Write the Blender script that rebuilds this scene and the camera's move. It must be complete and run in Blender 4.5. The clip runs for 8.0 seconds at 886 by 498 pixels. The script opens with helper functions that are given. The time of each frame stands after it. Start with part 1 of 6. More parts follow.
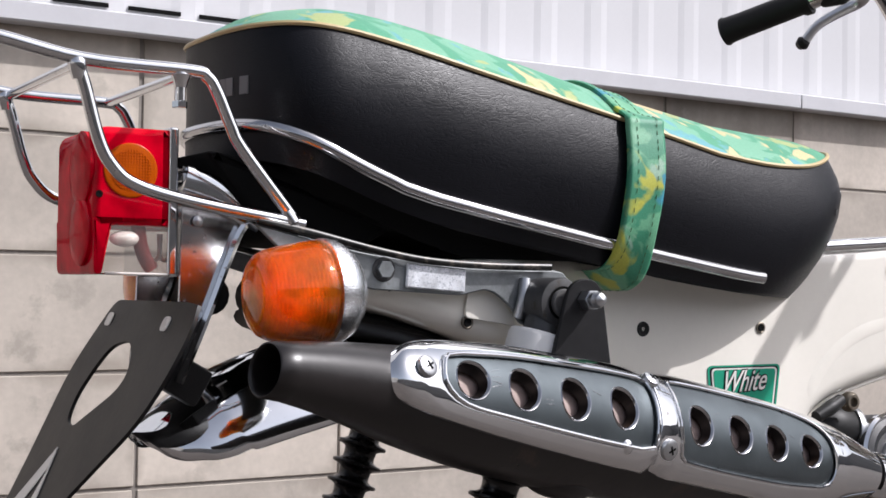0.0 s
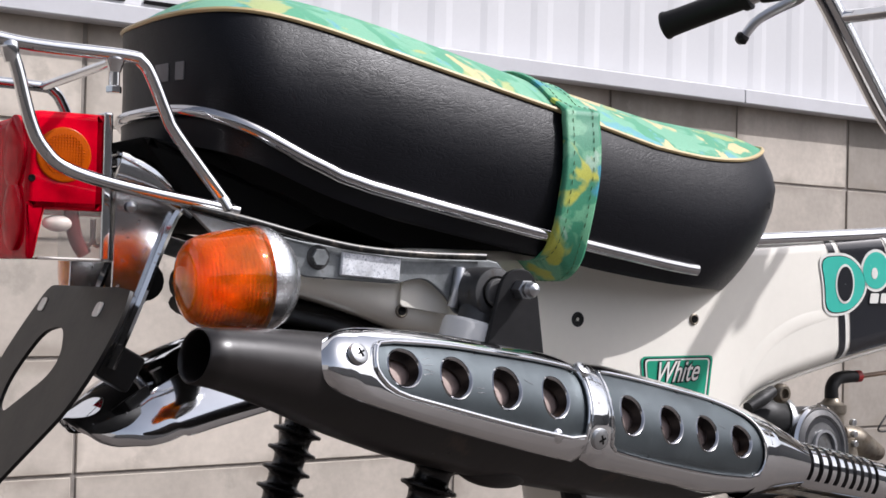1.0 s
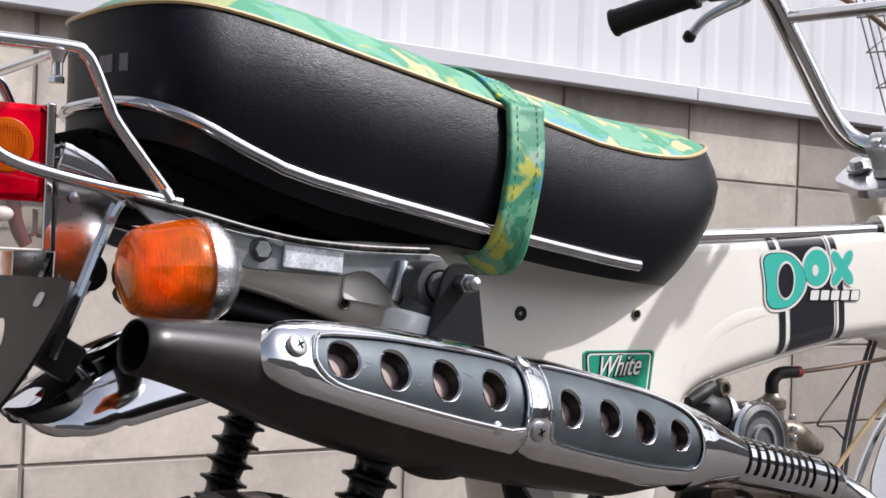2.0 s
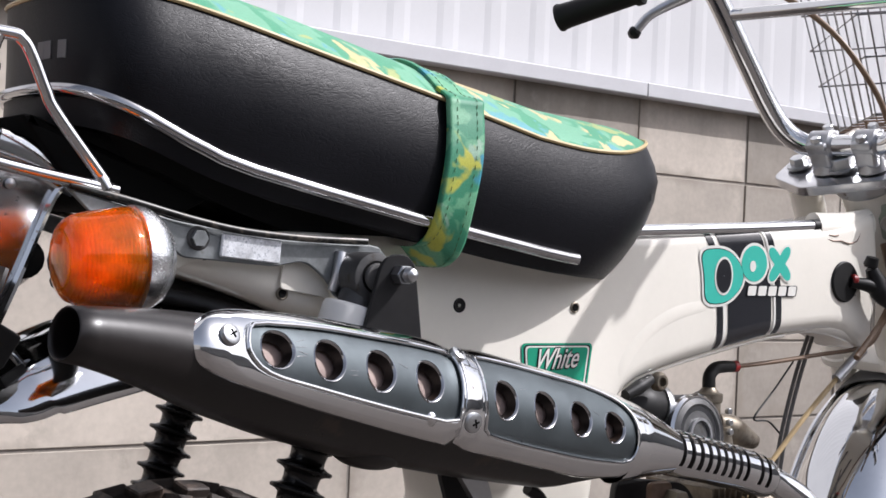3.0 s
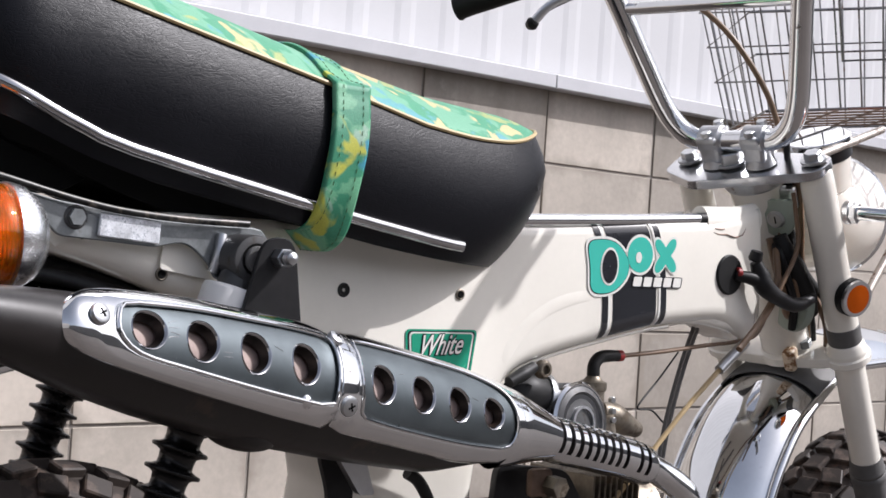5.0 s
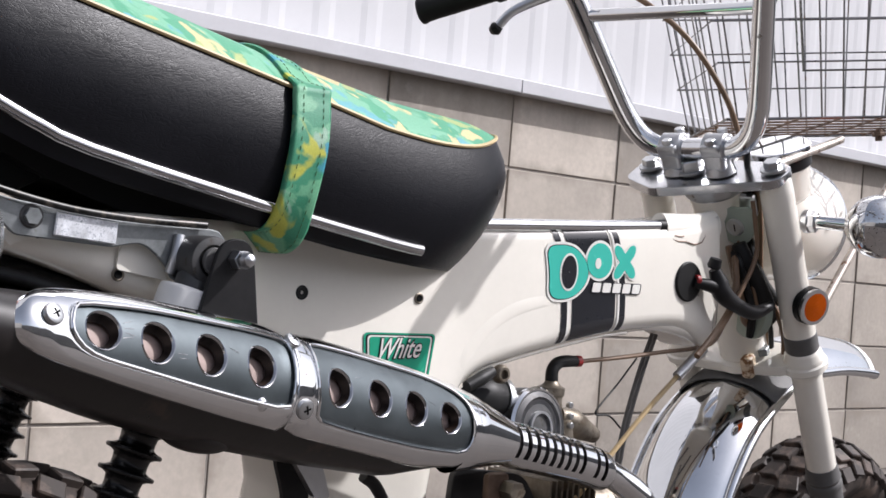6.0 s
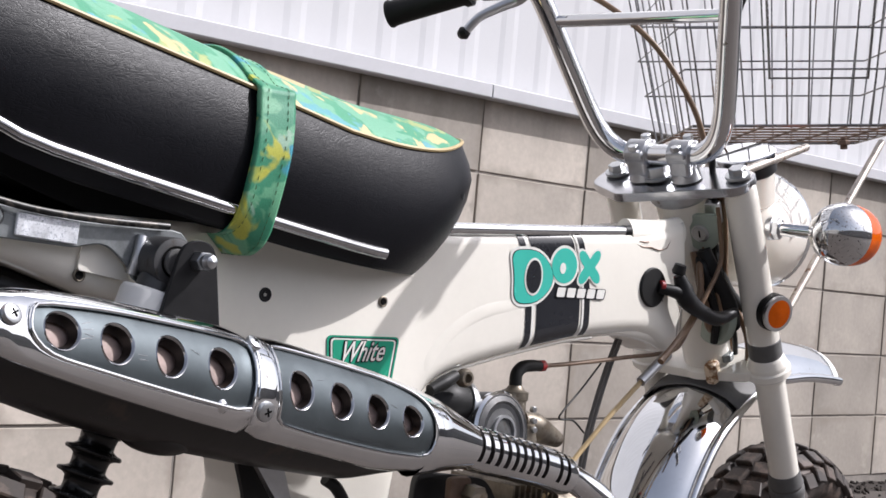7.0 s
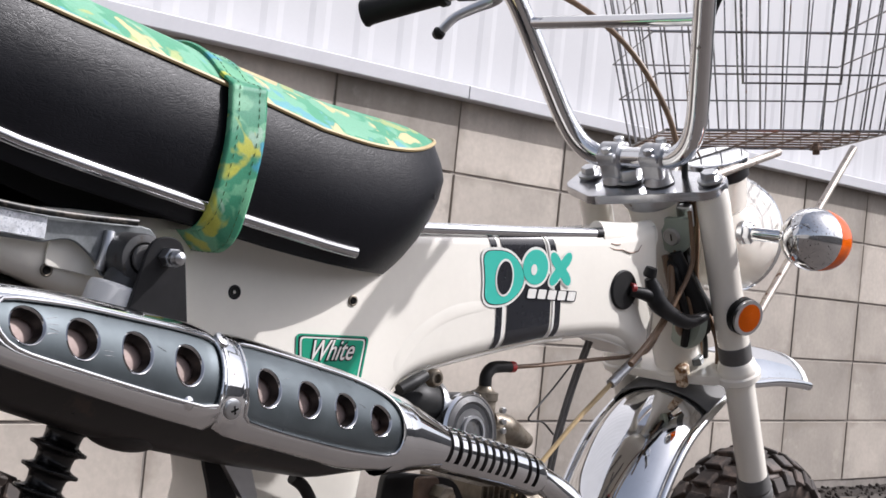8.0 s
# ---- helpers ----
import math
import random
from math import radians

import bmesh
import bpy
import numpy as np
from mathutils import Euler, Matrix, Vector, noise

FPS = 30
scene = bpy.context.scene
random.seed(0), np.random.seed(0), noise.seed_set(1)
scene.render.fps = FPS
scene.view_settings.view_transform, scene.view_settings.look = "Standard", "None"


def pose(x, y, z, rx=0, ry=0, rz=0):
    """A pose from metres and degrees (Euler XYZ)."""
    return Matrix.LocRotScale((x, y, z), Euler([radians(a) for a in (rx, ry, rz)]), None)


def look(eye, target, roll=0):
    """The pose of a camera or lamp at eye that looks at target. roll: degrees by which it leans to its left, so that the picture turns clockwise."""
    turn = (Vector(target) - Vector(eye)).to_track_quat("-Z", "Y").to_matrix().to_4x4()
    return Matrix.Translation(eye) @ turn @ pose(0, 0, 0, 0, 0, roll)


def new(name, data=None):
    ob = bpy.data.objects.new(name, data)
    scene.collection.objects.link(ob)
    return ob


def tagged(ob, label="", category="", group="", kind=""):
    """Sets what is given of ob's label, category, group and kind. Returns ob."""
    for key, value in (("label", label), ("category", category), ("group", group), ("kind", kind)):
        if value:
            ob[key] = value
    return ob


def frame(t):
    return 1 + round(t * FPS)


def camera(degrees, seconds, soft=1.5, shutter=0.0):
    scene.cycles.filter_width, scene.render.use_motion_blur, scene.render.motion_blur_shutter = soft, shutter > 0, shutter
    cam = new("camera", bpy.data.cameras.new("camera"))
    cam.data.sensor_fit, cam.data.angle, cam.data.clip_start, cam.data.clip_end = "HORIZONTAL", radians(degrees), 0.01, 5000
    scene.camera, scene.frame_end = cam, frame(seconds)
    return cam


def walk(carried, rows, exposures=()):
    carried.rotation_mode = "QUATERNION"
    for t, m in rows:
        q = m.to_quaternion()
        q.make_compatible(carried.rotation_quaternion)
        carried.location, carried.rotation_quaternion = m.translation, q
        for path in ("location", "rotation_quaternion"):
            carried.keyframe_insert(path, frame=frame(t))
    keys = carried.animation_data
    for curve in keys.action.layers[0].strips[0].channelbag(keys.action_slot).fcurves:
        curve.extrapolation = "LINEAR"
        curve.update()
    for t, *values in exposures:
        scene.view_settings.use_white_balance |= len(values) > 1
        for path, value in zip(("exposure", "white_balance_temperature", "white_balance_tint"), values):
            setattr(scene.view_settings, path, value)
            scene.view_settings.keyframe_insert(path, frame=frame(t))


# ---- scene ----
cam = camera(33.8, 8.0, soft=1.6)
PATH = [
    (0, (-0.5463, 0.1119, 0.5519), (0.5527, 1.7819, 0.6049), 0.8),
    (0.5, (-0.5418, 0.1074, 0.5510), (0.5892, 1.7564, 0.5960), 1.0),
    (1, (-0.5400, 0.1029, 0.5510), (0.6170, 1.7339, 0.5920), 1.4),
    (2.5, (-0.5328, 0.0831, 0.5510), (0.6952, 1.6611, 0.5810), 2.2),
    (3, (-0.5292, 0.0777, 0.5510), (0.7238, 1.6367, 0.5770), 2.6),
    (3.5, (-0.5256, 0.0732, 0.5510), (0.7474, 1.6152, 0.5760), 2.8),
    (4, (-0.5220, 0.0642, 0.5519), (0.7720, 1.5892, 0.5759), 3.1),
    (4.5, (-0.5166, 0.0579, 0.5501), (0.8014, 1.5629, 0.5681), 3.4),
    (6, (-0.5085, 0.0507, 0.5519), (0.8645, 1.5047, 0.5749), 4.5),
    (6.5, (-0.5067, 0.0471, 0.5519), (0.8803, 1.4881, 0.5799), 4.7),
    (7, (-0.5040, 0.0453, 0.5519), (0.8960, 1.4733, 0.5839), 5.0),
    (7.5, (-0.5022, 0.0435, 0.5519), (0.9078, 1.4615, 0.5869), 5.3),
    (8, (-0.4995, 0.0417, 0.5510), (0.9225, 1.4477, 0.5880), 5.7),
]
walk(cam, [(t, look(eye, target, roll)) for t, eye, target, roll in PATH], exposures=[(0, 0.14, 6150, 15), (8, 0.19, 6150, 15)])

# ---- daylight: bright, thin cloud ----
SUN_ELEVATION, SUN_TURN = 45.0, 128.0
world = bpy.data.worlds.new("sky")
scene.world = world
world.use_nodes = True
wn, wl = world.node_tree.nodes, world.node_tree.links
sky = wn.new("ShaderNodeTexSky")
sky.sky_type = 'NISHITA'
sky.sun_disc = False
sky.sun_elevation, sky.sun_rotation = radians(SUN_ELEVATION), radians(SUN_TURN)
sky.air_density, sky.dust_density, sky.ozone_density = 1.0, 4.0, 1.0
cloud = wn.new("ShaderNodeHueSaturation")
cloud.inputs["Saturation"].default_value = 0.45
wl.new(sky.outputs[0], cloud.inputs["Color"])
wl.new(cloud.outputs[0], wn["Background"].inputs[0])
wn["Background"].inputs[1].default_value = 0.13
sun_light = bpy.data.lights.new("sun", 'SUN')
sun_light.energy, sun_light.angle, sun_light.color = 4.0, radians(0.7), (1.0, 0.97, 0.93)
sun_ob = new("sun", sun_light)
turn, rise = radians(SUN_TURN), radians(SUN_ELEVATION)
toward = Vector((math.sin(turn) * math.cos(rise), math.cos(turn) * math.cos(rise), math.sin(rise)))
sun_ob.matrix_world = look(toward * 20, (0, 0, 0))


# ---- materials ----
def material(name, base, rough=0.5, metal=0.0, vary=0.12, scale=18.0, fine=160.0, bump=0.04, rough_vary=0.12, coat=0.0,
             other=None, other_at=0.62, other_scale=30.0, depth=0.002, transmission=0.0, ior=1.45, spec=0.5):
    """A surface with two scales of variation; other: a second colour that shows in patches (rust, dirt, wear)."""
    m = bpy.data.materials.new(name)
    m.use_nodes = True
    n, k = m.node_tree.nodes, m.node_tree.links
    b = n["Principled BSDF"]
    at = n.new("ShaderNodeTexCoord").outputs["Object"]
    big, small = n.new("ShaderNodeTexNoise"), n.new("ShaderNodeTexNoise")
    for tex, s, d in ((big, scale, 3), (small, fine, 2)):
        tex.inputs["Scale"].default_value, tex.inputs["Detail"].default_value = s, d
        k.new(at, tex.inputs["Vector"])
    both = n.new("ShaderNodeMath")
    both.operation = 'MULTIPLY_ADD'
    both.inputs[1].default_value = 0.35
    k.new(small.outputs["Fac"], both.inputs[0])
    k.new(big.outputs["Fac"], both.inputs[2])
    light = n.new("ShaderNodeMapRange")
    light.inputs["From Min"].default_value, light.inputs["From Max"].default_value = 0.4, 0.95
    light.inputs["To Min"].default_value, light.inputs["To Max"].default_value = 1 - vary, 1 + vary
    k.new(both.outputs[0], light.inputs["Value"])
    tint = n.new("ShaderNodeMix")
    tint.data_type, tint.blend_type = 'RGBA', 'MULTIPLY'
    tint.inputs["Factor"].default_value = 1.0
    tint.inputs["A"].default_value = (*base, 1)
    k.new(light.outputs[0], tint.inputs["B"])
    colour = tint.outputs["Result"]
    if other:
        spot = n.new("ShaderNodeTexNoise")
        spot.inputs["Scale"].default_value, spot.inputs["Detail"].default_value = other_scale, 6
        spot.inputs["Roughness"].default_value = 0.65
        k.new(at, spot.inputs["Vector"])
        edge = n.new("ShaderNodeMapRange")
        edge.inputs["From Min"].default_value, edge.inputs["From Max"].default_value = other_at, other_at + 0.07
        k.new(spot.outputs["Fac"], edge.inputs["Value"])
        wear = n.new("ShaderNodeMix")
        wear.data_type = 'RGBA'
        k.new(edge.outputs[0], wear.inputs["Factor"])
        k.new(colour, wear.inputs["A"])
        wear.inputs["B"].default_value = (*other, 1)
        colour = wear.outputs["Result"]
        if metal:
            dull = n.new("ShaderNodeMapRange")
            dull.inputs["To Min"].default_value, dull.inputs["To Max"].default_value = metal, 0.15
            k.new(edge.outputs[0], dull.inputs["Value"])
            k.new(dull.outputs[0], b.inputs["Metallic"])
    k.new(colour, b.inputs["Base Color"])
    if not (other and metal):
        b.inputs["Metallic"].default_value = metal
    gloss = n.new("ShaderNodeMapRange")
    gloss.inputs["From Min"].default_value, gloss.inputs["From Max"].default_value = 0.4, 0.95
    gloss.inputs["To Min"].default_value, gloss.inputs["To Max"].default_value = max(rough * (1 - rough_vary), 0.01), min(rough * (1 + rough_vary) + 0.01, 1)
    k.new(both.outputs[0], gloss.inputs["Value"])
    k.new(gloss.outputs[0], b.inputs["Roughness"])
    b.inputs["Coat Weight"].default_value, b.inputs["Coat Roughness"].default_value = coat, 0.06
    b.inputs["Transmission Weight"].default_value, b.inputs["IOR"].default_value = transmission, ior
    b.inputs["Specular IOR Level"].default_value = spec
    if bump:
        relief = n.new("ShaderNodeBump")
        relief.inputs["Strength"].default_value, relief.inputs["Distance"].default_value = bump, depth
        k.new(both.outputs[0], relief.inputs["Height"])
        k.new(relief.outputs[0], b.inputs["Normal"])
    return m


CHROME = material("chrome", (0.78, 0.79, 0.8), 0.05, 1.0, vary=0.05, bump=0.01, other=(0.2, 0.16, 0.13), other_at=0.69, other_scale=60)
CHROME_PITTED = material("pitted_chrome", (0.74, 0.75, 0.76), 0.09, 1.0, vary=0.08, bump=0.02, other=(0.16, 0.11, 0.085), other_at=0.635, other_scale=260)
STEEL = material("zinc_steel", (0.5, 0.51, 0.52), 0.33, 1.0, vary=0.15, bump=0.08, other=(0.18, 0.14, 0.11), other_at=0.64, other_scale=70)
ALLOY = material("cast_alloy", (0.62, 0.63, 0.65), 0.3, 1.0, vary=0.1, bump=0.06)
SATIN = material("satin_steel", (0.095, 0.111, 0.119), 0.4, 0.85, vary=0.12, scale=26, bump=0.03)
WHITE = material("cream_paint", (0.87, 0.835, 0.75), 0.16, vary=0.03, bump=0.008, coat=0.6, other=(0.46, 0.38, 0.28), other_at=0.74, other_scale=24)
WHITE_PLASTIC = material("white_plastic", (0.9, 0.9, 0.88), 0.4, vary=0.04, bump=0.02)
BLACK_PAINT = material("heat_black_paint", (0.0115, 0.0092, 0.0088), 0.37, vary=0.4, scale=14, bump=0.06, spec=0.55, rough_vary=0.3, other=(0.035, 0.022, 0.016), other_at=0.58, other_scale=16)
BLACK = material("black_paint", (0.016, 0.0158, 0.0165), 0.4, vary=0.3, bump=0.05, spec=0.25)
FROSTED = material("frosted_chrome", (0.84, 0.85, 0.86), 0.26, 1.0, vary=0.15, fine=520, bump=0.7, depth=0.001, other=(0.3, 0.28, 0.26), other_at=0.63, other_scale=300)
# near-black base puts the black seat's reflection into the grimy chrome
GRIMY_DARKENED = material("grimy_darkened_chrome", (0.045, 0.045, 0.044), 0.36, 1.0, vary=0.3, scale=40, bump=0.06, other=(0.07, 0.06, 0.05), other_at=0.53, other_scale=90)
GALVANISED = material("galvanised_steel", (0.24, 0.255, 0.26), 0.45, 0.6, vary=0.3, scale=60, fine=400, bump=0.1, other=(0.13, 0.12, 0.11), other_at=0.64, other_scale=60)
BRIGHT_ZINC = material("bright_zinc_plate", (0.78, 0.8, 0.83), 0.42, 0.35, vary=0.3, scale=120, fine=700, bump=0.1, other=(0.5, 0.53, 0.57), other_at=0.54, other_scale=520)
RUBBER = material("black_rubber", (0.009, 0.009, 0.009), 0.48, vary=0.25, bump=0.08, spec=0.32)
GLOSSY_RUBBER = material("glossy_black_rubber", (0.008, 0.008, 0.008), 0.26, vary=0.2, bump=0.04, spec=0.45)
GREY_RUBBER = material("grey_rubber", (0.11, 0.108, 0.105), 0.6, vary=0.2, bump=0.05)
GAUGE = material("pale_gauge_glass", (0.2, 0.2, 0.198), 0.5, vary=0.2, scale=30, bump=0.0, spec=0.15)
RIM_STEEL = material("worn_plated_steel", (0.5, 0.5, 0.51), 0.12, 1.0, vary=0.2, bump=0.03)
POLISHED = material("polished_alloy", (0.5, 0.505, 0.52), 0.22, 1.0, vary=0.12, bump=0.02)
TYRE = material("dusty_tyre", (0.036, 0.027, 0.0225), 0.6, vary=0.45, bump=0.25, other=(0.095, 0.069, 0.055), other_at=0.5, other_scale=24)
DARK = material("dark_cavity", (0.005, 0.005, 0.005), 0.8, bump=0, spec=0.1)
AMBER = material("amber_plastic", (0.99, 0.57, 0.035), 0.04, vary=0.1, scale=45, bump=0.0, coat=0.9, transmission=0.96, ior=1.06, spec=0.5)
AMBER_RIB = material("amber_rib_plastic", (0.9, 0.44, 0.02), 0.05, vary=0.3, scale=60, bump=0.0, transmission=0.78, ior=1.06, spec=0.5)
AMBER_SOLID = material("amber_lens_plastic", (0.85, 0.14, 0.0), 0.06, vary=0.3, scale=45, bump=0.0, transmission=0.25, spec=0.4)
AMBER_FACETS = material("amber_prism_facets", (0.97, 0.68, 0.24), 0.1, 1.0, vary=0.5, scale=70, fine=400, bump=0.6, depth=0.001)
ORANGE = material("orange_reflector", (0.45, 0.075, 0.0), 0.25, vary=0.2, fine=900, bump=0.2, spec=0.15)
RED = material("red_plastic", (0.55, 0.0, 0.012), 0.2, vary=0.5, scale=24, fine=90, bump=0.0, spec=0.0, coat=0.3)
CLEAR = material("clear_plastic", (0.93, 0.91, 0.89), 0.03, vary=0.02, bump=0.0, transmission=0.97)
TURQUOISE = material("turquoise_decal", (0.06, 0.5, 0.4), 0.25, vary=0.04, bump=0.0, coat=0.4)
BADGE_GREEN = material("green_badge_print", (0.025, 0.33, 0.2), 0.25, vary=0.05, bump=0.0, coat=0.4)
DECAL_WHITE = material("white_decal", (0.8, 0.79, 0.74), 0.25, vary=0.03, bump=0.0, coat=0.4)
DECAL_BLACK = material("black_decal", (0.02, 0.021, 0.025), 0.22, vary=0.1, bump=0.0, coat=0.4)
GOLD_CABLE = material("cream_cable_sheath", (0.42, 0.31, 0.16), 0.45, vary=0.12, bump=0.02)
BROWN_CABLE = material("brown_cable_sheath", (0.17, 0.105, 0.062), 0.4, vary=0.2, bump=0.02)
FOGGED = material("fogged_plastic", (0.62, 0.57, 0.53), 0.35, vary=0.35, scale=30, bump=0.0)
DARK_RED = material("dark_red_plastic", (0.11, 0.012, 0.012), 0.4, vary=0.3, bump=0.0)
RED_PLASTIC = material("red_marker", (0.24, 0.015, 0.015), 0.4, bump=0.0)
DULL_STAY = material("weathered_plating", (0.52, 0.47, 0.42), 0.42, 0.75, vary=0.25, scale=40, bump=0.1, other=(0.17, 0.09, 0.05), other_at=0.6, other_scale=70)
CAST_CLAMP = material("dull_cast_alloy", (0.5, 0.505, 0.52), 0.42, 1.0, vary=0.15, scale=60, bump=0.12)
GREY_CASTING = material("grey_casting", (0.085, 0.085, 0.086), 0.45, 0.35, vary=0.3, scale=45, bump=0.12, other=(0.05, 0.043, 0.036), other_at=0.58, other_scale=60)
SPECKLED = material("speckled_chrome", (0.72, 0.73, 0.74), 0.07, 1.0, vary=0.1, bump=0.05, other=(0.13, 0.1, 0.085), other_at=0.575, other_scale=330)
PIPING = material("cream_piping", (0.5, 0.38, 0.19), 0.45, vary=0.08, bump=0.03)
GREY_PRINT = material("grey_print", (0.13, 0.13, 0.13), 0.5, vary=0.1, bump=0.0)
PLATE_CHROME = material("hazy_pitted_chrome", (0.66, 0.66, 0.67), 0.13, 1.0, vary=0.15, bump=0.06, other=(0.14, 0.1, 0.08), other_at=0.62, other_scale=220)
RUST = material("rusty_wire", (0.17, 0.115, 0.085), 0.5, 0.5, vary=0.3, bump=0.1, scale=60)
WIRE = material("dull_wire", (0.26, 0.255, 0.25), 0.28, 1.0, vary=0.15, bump=0.03, other=(0.16, 0.1, 0.06), other_at=0.6, other_scale=40)
CARB = material("stained_carburettor_alloy", (0.2, 0.175, 0.14), 0.45, 0.8, vary=0.3, scale=40, bump=0.1, other=(0.08, 0.06, 0.04), other_at=0.55, other_scale=60)


def vinyl_material():
    m = material("grained_black_vinyl", (0.0048, 0.0051, 0.0072), 0.38, vary=0.25, scale=9, bump=0, spec=0.23)
    n, k = m.node_tree.nodes, m.node_tree.links
    b = n["Principled BSDF"]
    at = n.new("ShaderNodeTexCoord").outputs["Object"]
    stretch = n.new("ShaderNodeMapping")
    stretch.inputs["Scale"].default_value = (0.32, 1, 1.1)
    stretch.inputs["Rotation"].default_value = (0, radians(12), 0)
    k.new(at, stretch.inputs["Vector"])
    bend = n.new("ShaderNodeTexNoise")
    bend.inputs["Scale"].default_value = 60
    k.new(stretch.outputs[0], bend.inputs["Vector"])
    mixed = n.new("ShaderNodeMix")
    mixed.data_type, mixed.blend_type = 'RGBA', 'ADD'
    mixed.inputs["Factor"].default_value = 0.03
    k.new(stretch.outputs[0], mixed.inputs["A"])
    k.new(bend.outputs["Color"], mixed.inputs["B"])
    cells = n.new("ShaderNodeTexVoronoi")
    cells.feature = 'DISTANCE_TO_EDGE'
    cells.inputs["Scale"].default_value = 400
    k.new(mixed.outputs["Result"], cells.inputs["Vector"])
    crease = n.new("ShaderNodeMapRange")
    crease.inputs["From Max"].default_value = 0.13
    k.new(cells.outputs["Distance"], crease.inputs["Value"])
    relief = n.new("ShaderNodeBump")
    relief.inputs["Strength"].default_value, relief.inputs["Distance"].default_value = 0.14, 0.0006
    k.new(crease.outputs[0], relief.inputs["Height"])
    k.new(relief.outputs[0], b.inputs["Normal"])
    return m


def camouflage_material(name="green_camouflage_cloth", blots=()):
    """Woven cloth with blots of green, turquoise, yellow-green and cream."""
    m = bpy.data.materials.new(name)
    m.use_nodes = True
    n, k = m.node_tree.nodes, m.node_tree.links
    b = n["Principled BSDF"]
    at = n.new("ShaderNodeTexCoord").outputs["Object"]
    colour = None
    for i, (rgb, level, s, *lean) in enumerate(blots):
        if i == 0:
            base = rgb
            continue
        tex = n.new("ShaderNodeTexNoise")
        tex.noise_dimensions = '4D'
        tex.inputs["W"].default_value = i * 3.7
        tex.inputs["Scale"].default_value, tex.inputs["Detail"].default_value, tex.inputs["Distortion"].default_value = s, 3.5, 0.8
        k.new(at, tex.inputs["Vector"])
        step = n.new("ShaderNodeMapRange")
        step.inputs["From Min"].default_value, step.inputs["From Max"].default_value = level - 0.008, level + 0.03
        value = tex.outputs["Fac"]
        if lean:
            along = n.new("ShaderNodeSeparateXYZ")
            k.new(at, along.inputs[0])
            tip = n.new("ShaderNodeMath")
            tip.operation = 'MULTIPLY_ADD'
            tip.inputs[1].default_value = lean[0]
            k.new(along.outputs["X"], tip.inputs[0])
            k.new(value, tip.inputs[2])
            value = tip.outputs[0]
        k.new(value, step.inputs["Value"])
        mix = n.new("ShaderNodeMix")
        mix.data_type = 'RGBA'
        k.new(step.outputs[0], mix.inputs["Factor"])
        if colour:
            k.new(colour, mix.inputs["A"])
        else:
            mix.inputs["A"].default_value = (*base, 1)
        mix.inputs["B"].default_value = (*rgb, 1)
        colour = mix.outputs["Result"]
    weave = n.new("ShaderNodeTexNoise")
    weave.inputs["Scale"].default_value, weave.inputs["Detail"].default_value = 700, 2
    k.new(at, weave.inputs["Vector"])
    shade = n.new("ShaderNodeMapRange")
    shade.inputs["To Min"].default_value, shade.inputs["To Max"].default_value = 0.75, 1.2
    k.new(weave.outputs["Fac"], shade.inputs["Value"])
    last = n.new("ShaderNodeMix")
    last.data_type, last.blend_type = 'RGBA', 'MULTIPLY'
    last.inputs["Factor"].default_value = 1
    k.new(colour, last.inputs["A"])
    k.new(shade.outputs[0], last.inputs["B"])
    k.new(last.outputs["Result"], b.inputs["Base Color"])
    b.inputs["Roughness"].default_value = 0.55
    relief = n.new("ShaderNodeBump")
    relief.inputs["Strength"].default_value, relief.inputs["Distance"].default_value = 0.2, 0.0005
    k.new(weave.outputs["Fac"], relief.inputs["Height"])
    k.new(relief.outputs[0], b.inputs["Normal"])
    return m


VINYL = vinyl_material()
CAMO = camouflage_material("green_camouflage_cloth", (((0.055, 0.28, 0.155), 0, 1), ((0.15, 0.38, 0.245), 0.49, 19), ((0.10, 0.32, 0.36), 0.60, 18), ((0.34, 0.40, 0.16), 0.62, 22), ((0.55, 0.46, 0.24), 0.575, 24, 0.22)))
STRAP_CLOTH = camouflage_material("strap_camouflage_cloth", (((0.035, 0.23, 0.125), 0, 1), ((0.12, 0.35, 0.2), 0.5, 26), ((0.28, 0.44, 0.33), 0.63, 24), ((0.04, 0.25, 0.34), 0.63, 20), ((0.44, 0.45, 0.06), 0.58, 19)))


# ---- mesh helpers ----
def weigh_normals(me, limit):
    """Lets large faces keep their own normals, so that rounded rims stay narrow."""
    at = {}
    for p in me.polygons:
        for v in p.vertices:
            at.setdefault(v, []).append((p.normal.copy(), p.area))
    out = [None] * len(me.loops)
    for p in me.polygons:
        for i in p.loop_indices:
            total = Vector((0, 0, 0))
            for nrm, area in at[me.loops[i].vertex_index]:
                if nrm.dot(p.normal) > limit:
                    total += nrm * area
            out[i] = (total if total.length > 1e-12 else p.normal).normalized()
    me.normals_split_custom_set(out)


def mesh_of(name, bm, mat, smooth=True, sharp=40):
    bmesh.ops.recalc_face_normals(bm, faces=bm.faces)
    me = bpy.data.meshes.new(name)
    bm.to_mesh(me)
    bm.free()
    me.materials.append(mat)
    if smooth:
        me.shade_smooth()
        me.set_sharp_from_angle(angle=radians(sharp))
        if len(me.polygons) < 900:
            weigh_normals(me, math.cos(radians(sharp)))
    return me


def part(name, bm, mat, parent=None, label="", at=None, smooth=True, sharp=40):
    """One mesh object, a part of parent. at: a matrix laid on the mesh itself."""
    if at is not None:
        bm.transform(at)
    ob = new(name, mesh_of(name, bm, mat, smooth, sharp))
    ob.parent = parent
    if label:
        tagged(ob, label)
    return ob


